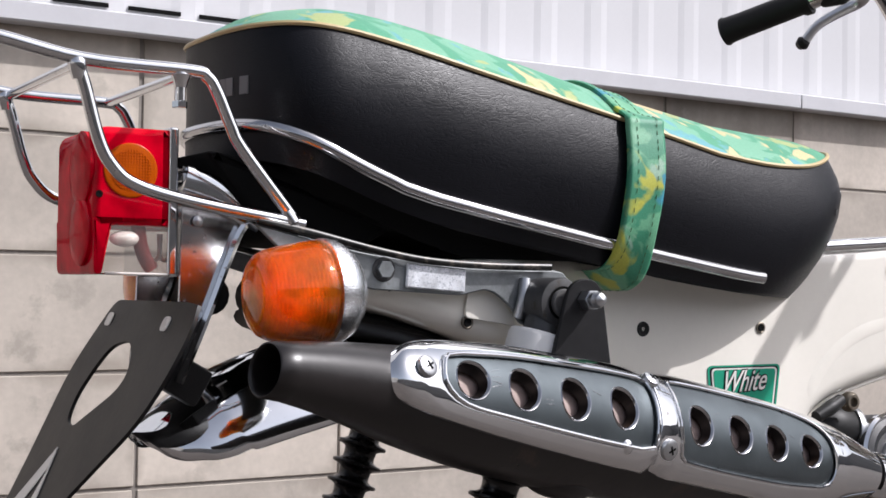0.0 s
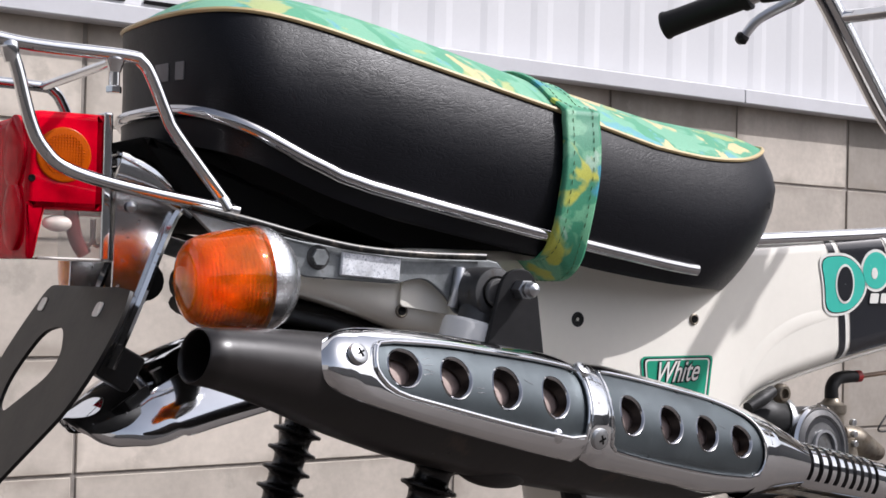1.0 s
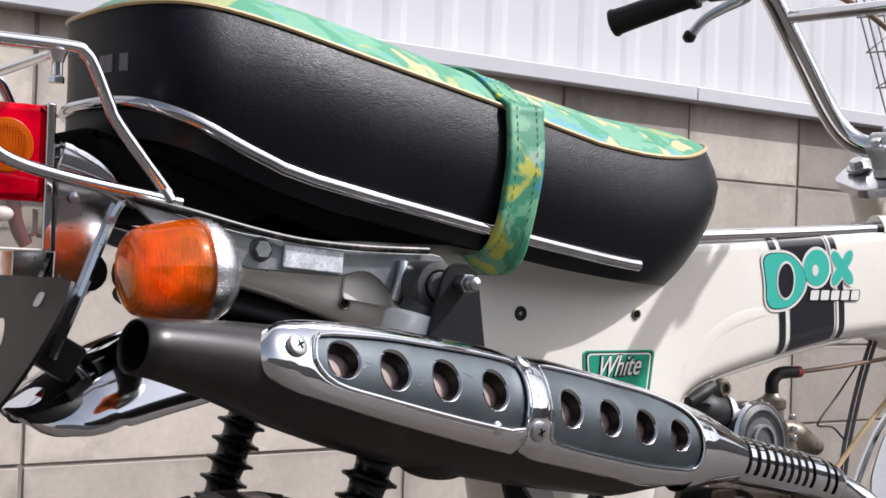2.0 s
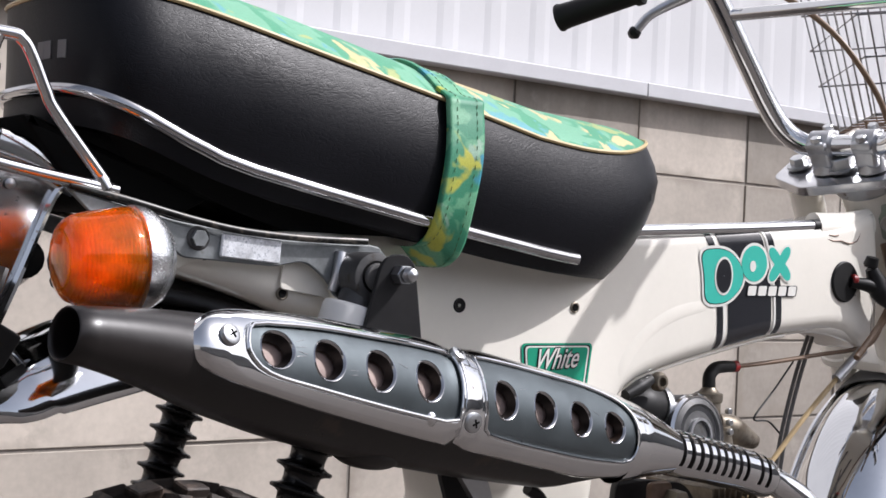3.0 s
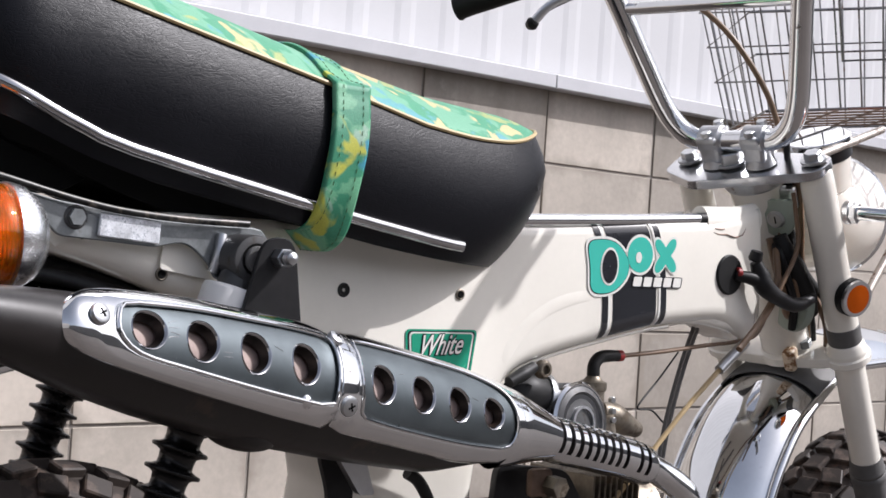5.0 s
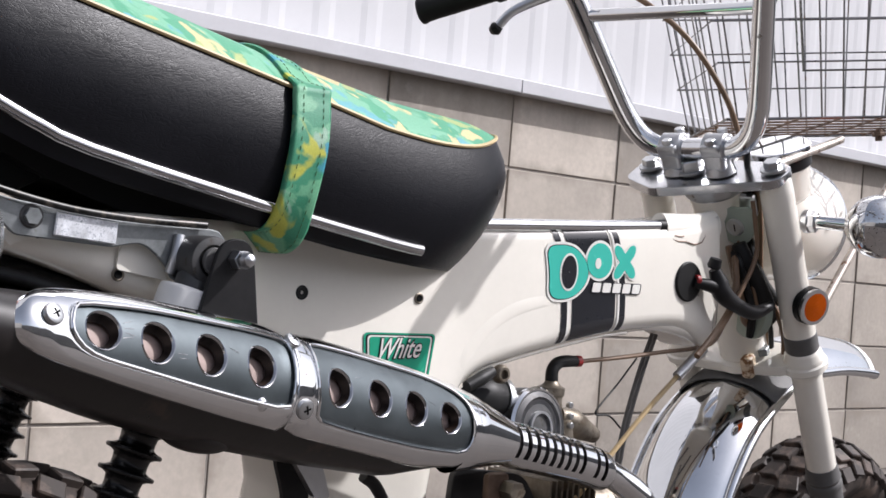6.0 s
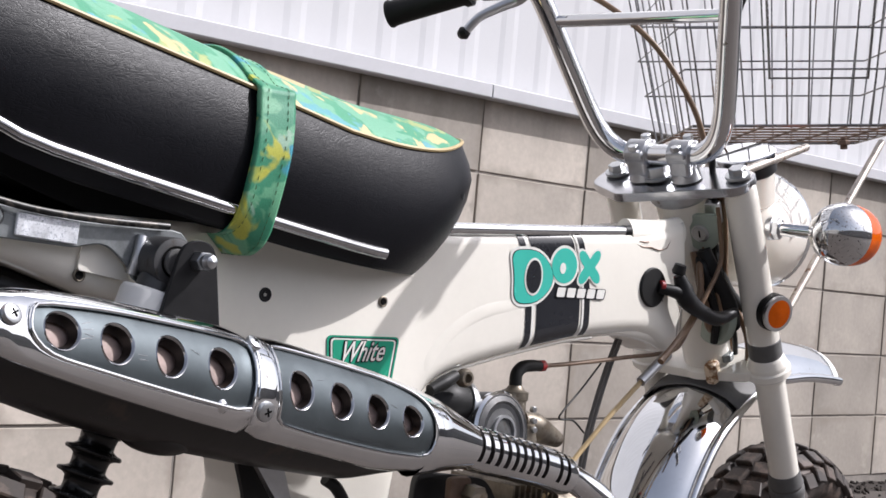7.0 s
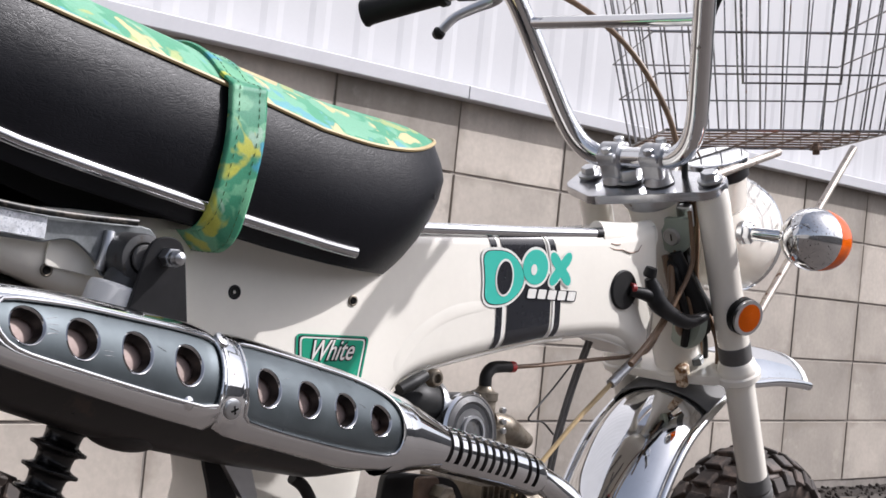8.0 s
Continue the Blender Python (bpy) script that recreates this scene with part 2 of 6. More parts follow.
def curve_points(points, per=6):
    """A smooth run through the points (Catmull-Rom)."""
    p = [Vector(q) for q in points]
    if len(p) < 3 or per < 2:
        return p
    p = [2 * p[0] - p[1]] + p + [2 * p[-1] - p[-2]]
    out = []
    for i in range(1, len(p) - 2):
        for j in range(per):
            t = j / per
            out.append(0.5 * (2 * p[i] + (p[i + 1] - p[i - 1]) * t + (2 * p[i - 1] - 5 * p[i] + 4 * p[i + 1] - p[i + 2]) * t * t
                              + (3 * p[i] - p[i - 1] - 3 * p[i + 1] + p[i + 2]) * t ** 3))
    return out + [p[-2]]


def rings(bm, loops, closed=True, caps=(True, True)):
    """Skins a row of loops of equal length."""
    made = [[bm.verts.new(v) for v in loop] for loop in loops]
    n = len(made[0])
    for a, b in zip(made, made[1:]):
        for i in range(n if closed else n - 1):
            j = (i + 1) % n
            bm.faces.new((a[i], a[j], b[j], b[i]))
    if closed and caps[0]:
        bm.faces.new(made[0][::-1])
    if closed and caps[1]:
        bm.faces.new(made[-1])
    return made


def sweep(bm, points, radius, sides=12, flat=None, per=6, caps=(True, True)):
    """A tube through the points. radius: one number or one a point; flat: (width, height) of an oval or strap instead."""
    run = curve_points(points, per)
    rs = radius if isinstance(radius, (list, tuple)) else [radius] * len(points)
    n = len(run)
    loops, side = [], None
    for i, c in enumerate(run):
        d = (run[min(i + 1, n - 1)] - run[max(i - 1, 0)]).normalized()
        if side is None:
            side = d.cross(Vector((0, 0, 1)))
            if side.length < 0.05:
                side = d.cross(Vector((0, 1, 0)))
        side = (side - d * side.dot(d)).normalized()
        up = side.cross(d)
        f = i * (len(points) - 1) / max(n - 1, 1)
        a = min(int(f), len(points) - 2)
        r = rs[a] + (rs[a + 1] - rs[a]) * (f - a)
        w, h = (r, r) if flat is None else flat
        loops.append([c + side * (w * math.cos(6.28318 * q / sides)) + up * (h * math.sin(6.28318 * q / sides)) for q in range(sides)])
    rings(bm, loops, caps=caps)
    return bm


def tube(points, radius, sides=12, flat=None, per=6, caps=(True, True)):
    return sweep(bmesh.new(), points, radius, sides, flat, per, caps)


def axes(direction):
    """A turn that lays z along the direction."""
    return Vector(direction).to_track_quat('Z', 'Y').to_matrix().to_4x4()


def lathe(profile, start=(0, 0, 0), direction=(0, 0, 1), sides=32, bm=None):
    """A turned body: profile rows of (radius, height along the direction)."""
    bm = bm or bmesh.new()
    m = Matrix.Translation(start) @ axes(direction)
    loops = [[m @ Vector((max(r, 1e-5) * math.cos(6.28318 * i / sides), max(r, 1e-5) * math.sin(6.28318 * i / sides), h)) for i in range(sides)] for r, h in profile]
    rings(bm, loops)
    return bm


def rod(a, b, radius, sides=16, bm=None, chamfer=0.15):
    a, b = Vector(a), Vector(b)
    h, c = (b - a).length, radius * chamfer
    return lathe([(radius - c, 0), (radius, c), (radius, h - c), (radius - c, h)], a, b - a, sides, bm)


def hexagon(a, b, radius, bm=None):
    return rod(a, b, radius, 6, bm, 0.08)


def block(size, at=None, bevel=0.0, segments=2, bm=None):
    bm = bm or bmesh.new()
    got = bmesh.ops.create_cube(bm, size=1, matrix=(at or Matrix()) @ Matrix.Diagonal((*size, 1)))
    if bevel:
        edges = list({e for v in got["verts"] for e in v.link_edges})
        bmesh.ops.bevel(bm, geom=edges, offset=bevel, segments=segments, affect='EDGES', profile=0.5)
    return bm


def slab(outline, thick, at=None, bevel=0.0, segments=2):
    """A plate: an outline in x, y, raised by thick in z, with rounded rims."""
    bm = bmesh.new()
    f = bm.faces.new([bm.verts.new((x, y, 0)) for x, y in outline])
    got = bmesh.ops.extrude_face_region(bm, geom=[f])
    bmesh.ops.translate(bm, vec=(0, 0, thick), verts=[g for g in got["geom"] if isinstance(g, bmesh.types.BMVert)])
    if bevel:
        rim = [e for e in bm.edges if abs(e.verts[0].co.z - e.verts[1].co.z) < 1e-6]
        bmesh.ops.bevel(bm, geom=rim, offset=bevel, segments=segments, affect='EDGES', profile=0.5)
    if at is not None:
        bm.transform(at)
    return bm


def rounded(points, radius, steps=4):
    """An outline with its corners rounded; a point may carry a radius of its own."""
    out, n = [], len(points)
    for i in range(n):
        p = points[i]
        r = p[2] if len(p) > 2 else radius
        v = Vector(p[:2])
        a, b = Vector(points[i - 1][:2]) - v, Vector(points[(i + 1) % n][:2]) - v
        ra, rb = min(r, a.length * 0.48), min(r, b.length * 0.48)
        s, e = v + a.normalized() * ra, v + b.normalized() * rb
        for j in range(steps + 1):
            t = j / steps
            q = (1 - t) ** 2 * s + 2 * t * (1 - t) * v + t * t * e
            out.append((q.x, q.y))
    return out


def table(rows):
    """Linear reading of a table of (x, value, ...)."""
    xs = [r[0] for r in rows]
    def read(x, k=1):
        return float(np.interp(x, xs, [r[k] for r in rows]))
    return read


# ---- the yard: ground, block wall, sheet cladding ----
def ground_material():
    m = material("worn_asphalt", (0.074, 0.063, 0.056), 0.85, vary=0.3, scale=3, fine=90, bump=0.5, depth=0.004, other=(0.055, 0.047, 0.042), other_at=0.6, other_scale=5)
    return m


def block_material(name="concrete_block", tone=1.0):
    m = material(name, (0.53 * tone, 0.475 * tone, 0.412 * tone), 0.85, vary=0.22, scale=5, fine=70, bump=0.35, depth=0.002, other=(0.45, 0.405, 0.35), other_at=0.57, other_scale=6)
    n, k = m.node_tree.nodes, m.node_tree.links
    world_at = n.new("ShaderNodeNewGeometry").outputs["Position"]
    for tex in [q for q in n if q.type == 'TEX_NOISE']:
        k.new(world_at, tex.inputs["Vector"])
    info = n.new("ShaderNodeObjectInfo")
    mild = n.new("ShaderNodeMapRange")
    mild.inputs["To Min"].default_value, mild.inputs["To Max"].default_value = 0.78, 1.1
    k.new(info.outputs["Random"], mild.inputs["Value"])
    mul = n.new("ShaderNodeMix")
    mul.data_type, mul.blend_type = 'RGBA', 'MULTIPLY'
    mul.inputs["Factor"].default_value = 1
    b = n["Principled BSDF"]
    k.new(b.inputs["Base Color"].links[0].from_socket, mul.inputs["A"])
    k.new(mild.outputs[0], mul.inputs["B"])
    # rain-washed dirt and painted shade that run down from the flashing, ragged below
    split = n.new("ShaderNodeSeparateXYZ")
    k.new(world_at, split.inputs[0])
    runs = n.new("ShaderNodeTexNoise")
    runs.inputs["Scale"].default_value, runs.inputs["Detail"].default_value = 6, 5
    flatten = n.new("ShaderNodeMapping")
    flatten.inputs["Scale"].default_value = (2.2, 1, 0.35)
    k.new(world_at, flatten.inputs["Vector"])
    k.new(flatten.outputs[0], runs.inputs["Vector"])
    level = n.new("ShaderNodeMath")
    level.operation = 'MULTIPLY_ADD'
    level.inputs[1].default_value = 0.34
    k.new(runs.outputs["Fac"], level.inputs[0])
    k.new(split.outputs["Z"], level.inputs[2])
    # how strongly the dirt and the flashing's painted shade darken the block
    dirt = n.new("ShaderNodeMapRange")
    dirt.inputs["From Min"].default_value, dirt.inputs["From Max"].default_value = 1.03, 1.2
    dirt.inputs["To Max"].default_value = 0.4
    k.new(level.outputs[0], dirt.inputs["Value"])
    stain_or_shade = n.new("ShaderNodeMix")
    stain_or_shade.data_type = 'RGBA'
    k.new(dirt.outputs[0], stain_or_shade.inputs["Factor"])
    k.new(mul.outputs["Result"], stain_or_shade.inputs["A"])
    stain_or_shade.inputs["B"].default_value = (0.12, 0.108, 0.093, 1)
    # grime that gathers along the joints, ragged
    own = n.new("ShaderNodeSeparateXYZ")
    k.new(n.new("ShaderNodeTexCoord").outputs["Object"], own.inputs[0])
    ends = []
    for axis, half in (("X", 0.195), ("Z", 0.0957)):
        size = n.new("ShaderNodeMath")
        size.operation = 'ABSOLUTE'
        k.new(own.outputs[axis], size.inputs[0])
        away = n.new("ShaderNodeMath")
        away.operation = 'SUBTRACT'
        away.inputs[0].default_value = half
        k.new(size.outputs[0], away.inputs[1])
        ends.append(away.outputs[0])
    near = n.new("ShaderNodeMath")
    near.operation = 'MINIMUM'
    k.new(ends[0], near.inputs[0])
    k.new(ends[1], near.inputs[1])
    patch = n.new("ShaderNodeTexNoise")
    patch.inputs["Scale"].default_value, patch.inputs["Detail"].default_value = 9, 6
    k.new(world_at, patch.inputs["Vector"])
    reach = n.new("ShaderNodeMath")
    reach.operation = 'MULTIPLY_ADD'
    reach.inputs[1].default_value = 0.11
    k.new(patch.outputs["Fac"], reach.inputs[0])
    reach.inputs[2].default_value = -0.042
    gap = n.new("ShaderNodeMath")
    gap.operation = 'SUBTRACT'
    k.new(reach.outputs[0], gap.inputs[0])
    k.new(near.outputs[0], gap.inputs[1])
    grime = n.new("ShaderNodeMapRange")
    grime.inputs["From Min"].default_value, grime.inputs["From Max"].default_value = -0.004, 0.022
    grime.inputs["To Max"].default_value = 0.55
    k.new(gap.outputs[0], grime.inputs["Value"])
    last = n.new("ShaderNodeMix")
    last.data_type = 'RGBA'
    k.new(grime.outputs[0], last.inputs["Factor"])
    k.new(stain_or_shade.outputs["Result"], last.inputs["A"])
    last.inputs["B"].default_value = (0.25, 0.215, 0.175, 1)
    k.new(last.outputs["Result"], b.inputs["Base Color"])
    return m


BLOCK, DARKER_BLOCK, MORTAR = block_material(), block_material("darker_concrete_block", 0.74), material("grey_mortar", (0.25, 0.225, 0.2), 0.9, vary=0.3, bump=0.3)
SHEET = material("white_sheet_steel", (0.6, 0.6, 0.61), 0.4, vary=0.03, scale=2.5, bump=0.01)
FLASHING = material("white_flashing", (0.56, 0.56, 0.58), 0.35, vary=0.04, bump=0.01)
WALL_Y, SHEET_FOOT = 2.5, 0.975

bm = bmesh.new()
bmesh.ops.create_grid(bm, x_segments=60, y_segments=60, size=60)
for x in (1.0, 2.1, 2.5):
    bmesh.ops.bisect_plane(bm, geom=bm.verts[:] + bm.edges[:] + bm.faces[:], plane_co=(0, x, 0), plane_no=(0, 1, 0))


def ground_level(y):
    """The yard falls a little towards the wall."""
    return 0.004 - 0.034 * max(0.0, min(1.0, (y - 1.3) / 1.1))


for v in bm.verts:
    v.co.z = ground_level(v.co.y) + 0.002 * noise.noise(v.co * 0.7)
tagged(part("ground", bm, ground_material(), smooth=True), "dark worn asphalt yard reaching the wall's foot", "ground", kind="structure")

wall = part("wall_north", block((13.0, 0.11, 1.03), Matrix.Translation((2.6, WALL_Y + 0.0585, 0.475))), MORTAR)
DIRT = material("brown_dirt", (0.026, 0.02, 0.016), 0.95, vary=0.5, scale=22, fine=120, bump=0.9, depth=0.006, other=(0.05, 0.039, 0.03), other_at=0.58, other_scale=30)
bm = bmesh.new()
bmesh.ops.create_grid(bm, x_segments=260, y_segments=8, size=1, matrix=Matrix.Translation((2.6, WALL_Y - 0.11, 0)) @ Matrix.Diagonal((6.4, 0.105, 1, 1)))
for v in bm.verts:
    near = max(0.0, min(1.0, (v.co.y - WALL_Y + 0.215) / 0.2))
    v.co.z = ground_level(v.co.y) - 0.006 + 0.016 * near + 0.010 * near * noise.noise(v.co * 9)
tagged(part("dirt_strip", bm, DIRT), "brown dirt gathered along the wall's foot", "dirt", kind="structure")
tagged(wall, "weathered concrete block wall in stack bond", "wall", kind="structure")

bm = bmesh.new()
# low trapezoid ribs
x, prof = -4.0525, []
while x < 9.2:
    prof += [(x, 0), (x + 0.017, -0.0019), (x + 0.045, -0.0019), (x + 0.062, 0)]
    x += 0.1325
lo = [bm.verts.new((px_, WALL_Y + 0.01 + py_, SHEET_FOOT + 0.03)) for px_, py_ in prof]
hi = [bm.verts.new((px_, WALL_Y + 0.01 + py_, 4.6)) for px_, py_ in prof]
for i in range(len(prof) - 1):
    bm.faces.new((lo[i], lo[i + 1], hi[i + 1], hi[i]))
cladding = part("cladding", bm, SHEET, smooth=False)
tagged(cladding, "white ribbed sheet steel cladding above the block wall", "cladding", kind="structure")
for a, b in ((-4.0, 1.979), (1.984, 9.2)):
    sec = [(0.004, 0.04), (-0.012, 0.04), (-0.042, 0.032), (-0.042, 0.003), (-0.039, 0.0), (-0.002, 0.0)]
    bm = bmesh.new()
    rings(bm, [[(xx, WALL_Y + yy, SHEET_FOOT + zz) for yy, zz in sec] for xx in (a, b)])
    part("flashing", bm, FLASHING, cladding, smooth=False)

# dark gap under each pan of the sheet where it meets the flashing
x = 0.2555 - 0.1325 * 5
while x < 0.75:
    part("drip_gap", block((0.096, 0.004, 0.007), Matrix.Translation((x + 0.033, WALL_Y + 0.0065, SHEET_FOOT + 0.052))), DARK, cladding)
    x += 0.1325

# loose grit and crumbs of stone along the wall's foot
random.seed(5)
bm = bmesh.new()
for i in range(750):
    r = random.uniform(0.003, 0.011)
    spot = Vector((random.uniform(1.6, 4.6), WALL_Y - 0.01 - abs(random.gauss(0, 0.08)), 0))
    spot.z = ground_level(spot.y) + 0.006 * max(0.0, 1 - (WALL_Y - spot.y) / 0.2) + r * 0.35
    got = bmesh.ops.create_icosphere(bm, subdivisions=1, radius=r, matrix=Matrix.Translation(spot) @ pose(0, 0, 0, random.uniform(0, 90), random.uniform(0, 90), 0) @ Matrix.Diagonal((1, random.uniform(0.6, 1), random.uniform(0.4, 0.8), 1)))
grit = part("grit", bm, material("brown_grit", (0.025, 0.019, 0.015), 0.9, vary=0.4, scale=40, bump=0.4), smooth=False)
tagged(grit, "brown grit and stone crumbs at the wall's foot", "gravel", kind="stuff")

# unseen walls added behind the camera: they close the yard and shape chrome reflections
GREY_WALL = material("grey_render", (0.3, 0.29, 0.275), 0.9, vary=0.2, scale=1.5, fine=20, bump=0.2)
for name, size, at in (("unseen_wall_south", (24, 0.2, 1.9), (2, -4.6, 0.94)), ("unseen_wall_west", (0.2, 7.0, 2.4), (-6.5, -1.0, 1.19)), ("unseen_wall_east", (0.2, 7.0, 2.0), (11.0, -1.0, 0.99))):
    tagged(part(name, block(size, Matrix.Translation(at), 0.01, 1), GREY_WALL, smooth=False), "unseen grey rendered wall added for the chrome to reflect", "wall", kind="structure")


# ---- the motorcycle: x ahead, y to its left, z up, from the ground under its middle ----
bike = new("motorcycle")
bike.matrix_world = pose(0.2475, 1.0650, 0.0551, 0, 0, -4.0) @ Matrix.Scale(0.9, 4)
tagged(bike, "small cream and chrome motorcycle parked along a block wall", "motorcycle")

STEER_TURN, RAKE = 13.5, 30.5
HEADING = Matrix.Translation((0.626, 0, 0)) @ pose(0, 0, 0, 0, 0, STEER_TURN)
STEER = HEADING @ Matrix.Translation((0, 0, 0.696)) @ pose(0, 0, 0, 0, -RAKE, 0)

# ---- seat ----
SEAT_REAR, SEAT_FRONT = -0.405, 0.263
PIPE_Z = table([(-0.46, 0.72), (-0.44, 0.735), (-0.414, 0.747), (-0.378, 0.752), (-0.331, 0.750), (-0.282, 0.742), (-0.231, 0.731), (-0.177, 0.720),
                (-0.121, 0.709), (-0.061, 0.697), (-0.014, 0.687), (0.05, 0.674), (0.123, 0.668), (0.18, 0.671), (0.227, 0.685), (0.27, 0.70)])
TOP_Z = table([(-0.46, 0.74), (-0.41, 0.760), (-0.383, 0.768), (-0.344, 0.777), (-0.303, 0.781), (-0.26, 0.777), (-0.194, 0.766), (-0.112, 0.749),
               (-0.025, 0.729), (0.061, 0.715), (0.153, 0.708), (0.227, 0.704), (0.27, 0.700)])
FOOT_Z = table([(-0.46, 0.655), (-0.405, 0.652), (-0.35, 0.640), (-0.282, 0.613), (-0.205, 0.593), (-0.123, 0.579), (-0.065, 0.570), (0.028, 0.557), (0.113, 0.548), (0.2, 0.546), (0.27, 0.56)])
SEAT_W = table([(-0.46, 0.112), (-0.36, 0.116), (-0.25, 0.120), (-0.1, 0.120), (0.0, 0.115), (0.1, 0.106), (0.2, 0.094), (0.27, 0.085)])


def smooth_read(read, x, half=0.02):
    return sum(read(x + half * k) for k in (-1, -0.5, 0, 0.5, 1)) / 5


def seat_outline(rear, front, grow=0.0, n=96):
    """The plan of the seat, from the rear's middle round its right side to the front and back."""
    out = []
    for i in range(n):
        a = 2 * math.pi * i / n
        cx, half = (rear + front) / 2, (front - rear) / 2
        c, s = math.cos(a), math.sin(a)
        e = 0.34
        x = cx - half * math.copysign(abs(c) ** e, c)
        end_r, end_f = 0.075, 0.11
        d_r, d_f = max(0.0, 1 - (x - rear) / end_r), max(0.0, 1 - (front - x) / end_f)
        w = smooth_read(SEAT_W, x) + grow
        w *= (1 - d_r ** 2.4) ** (1 / 2.4) * (1 - d_f ** 2.2) ** (1 / 2.2)
        out.append((x, -math.copysign(w, s) if abs(s) > 1e-9 else 0.0))
    return out


def seat_ring(v):
    """The side wall at height v, 0 at the foot to 1 at the piping."""
    rear = SEAT_REAR + 0.004 * math.sin(v * 3.1)
    front = 0.198 + (SEAT_FRONT - 0.198) * (1 - (1 - min(v / 0.75, 1)) ** 1.7) - (0.014 * max(0, (v - 0.75) / 0.25))
    grow = -0.016 * (1 - v) ** 2.5 + 0.006 * math.sin(v * 3.14) - 0.012 * v ** 3
    ring = []
    for x, y in seat_outline(rear, front, grow):
        lo, hi = smooth_read(FOOT_Z, x), smooth_read(PIPE_Z, x)
        ring.append(Vector((x, y, lo + (hi - lo) * v)))
    return ring


loops = [[Vector((p.x * 0.9, p.y * 0.7, p.z + 0.004)) for p in seat_ring(0.0)]] + [seat_ring(v) for v in (0.0, 0.03, 0.08, 0.16, 0.28, 0.42, 0.56, 0.7, 0.82, 0.91, 0.965, 1.0)]
bm = bmesh.new()
rings(bm, loops, caps=(True, False))
seat = part("seat", bm, VINYL, bike, "long black grained vinyl seat with green camouflage top", sharp=80)

rim = seat_ring(1.0)
mid = sum((p.x for p in rim)) / len(rim)
loops = []
for s in (1.0, 0.97, 0.92, 0.84, 0.72, 0.58, 0.42, 0.26, 0.1):
    loop = []
    for p in rim:
        x = mid + (p.x - mid) * (0.80 + 0.20 * s ** 0.7)
        base = smooth_read(PIPE_Z, p.x)
        crown = smooth_read(TOP_Z, x)
        loop.append(Vector((x, p.y * s, base + (crown - base) * (1 - s ** 2.4) + 0.0005)))
    loops.append(loop)
bm = bmesh.new()
rings(bm, loops, caps=(False, True))
part("top_cover", bm, CAMO, seat, "green camouflage cloth seat top", sharp=80)
bm = bmesh.new()
ring = [p + Vector((0, 0, 0.001)) + Vector((0.0, math.copysign(0.001, p.y), 0)) for p in rim]
n = len(ring)
loops = []
for i, c in enumerate(ring):
    d = (ring[(i + 1) % n] - ring[i - 1]).normalized()
    side = d.cross(Vector((0, 0, 1))).normalized()
    up = side.cross(d)
    loops.append([c + 0.0021 * (side * math.cos(a * 1.0472) + up * math.sin(a * 1.0472)) for a in range(6)])
rings(bm, loops + [loops[0]], caps=(False, False))
part("piping", bm, PIPING, seat, "cream piping")

scuff = min((p for p in seat_ring(0.62) if p.y < 0), key=lambda p: abs(p.x - 0.212))
part("scuff", tube([scuff + Vector((0, -0.0006, -0.003)), scuff + Vector((0.0004, -0.0007, 0.003))], 0.0007, 6, per=1), GREY_PRINT, seat)
# chrome trim bar round the seat's lower edge
trim = []
for p in seat_ring(0.13):
    if p.x < 0.112:
        trim.append(p)
right = sorted([p for p in trim if p.y <= 0], key=lambda p: -p.x)
left = sorted([p for p in trim if p.y > 0], key=lambda p: p.x)
trim_path = [p + Vector((0, math.copysign(0.004, p.y), 0)) for p in right + left][::2]
TRIM_Z = table([(-0.46, 0.668), (-0.43, 0.675), (-0.391, 0.676), (-0.36, 0.666), (-0.32, 0.647), (-0.275, 0.629), (-0.226, 0.616), (-0.173, 0.606), (-0.117, 0.597), (-0.076, 0.590), (0.03, 0.573), (0.112, 0.564)])
trim_path = [Vector((p.x, p.y, smooth_read(TRIM_Z, p.x, 0.012))) for p in trim_path]
part("trim_bar", tube(trim_path, 1, 14, flat=(0.0046, 0.0056), per=2), RIM_STEEL, seat, "polished metal trim bar")


def seat_section(x, out):
    """The seat's cross-section at x from under its right edge over the top to the left, grown by out."""
    pts = []
    half = []
    for v in (0.0, 0.08, 0.2, 0.4, 0.6, 0.8, 0.92, 1.0):
        ring = [p for p in seat_ring(v) if p.y < 0]
        q = min(ring, key=lambda p: abs(p.x - x))
        half.append(Vector((x - 0.015 * (1 - v), q.y - out - (0.0065 if 0.0 < v < 0.3 else 0.003), q.z)))
    half = [Vector((x - 0.016, half[0].y + 0.05, half[0].z - 0.007)), Vector((x - 0.016, half[0].y + 0.016, half[0].z - 0.007))] + half
    crown, base = smooth_read(TOP_Z, x), smooth_read(PIPE_Z, x)
    for s in (0.9, 0.75, 0.55, 0.3):
        half.append(Vector((x, half[-1].y / abs(half[-1].y) * (abs(smooth_read(SEAT_W, x)) - 0.012) * s, base + (crown - base) * (1 - s ** 2.4) + out)))
    pts = half + [Vector((x, 0, crown + out))] + [Vector((x, -p.y, p.z)) for p in half[::-1]]
    return pts


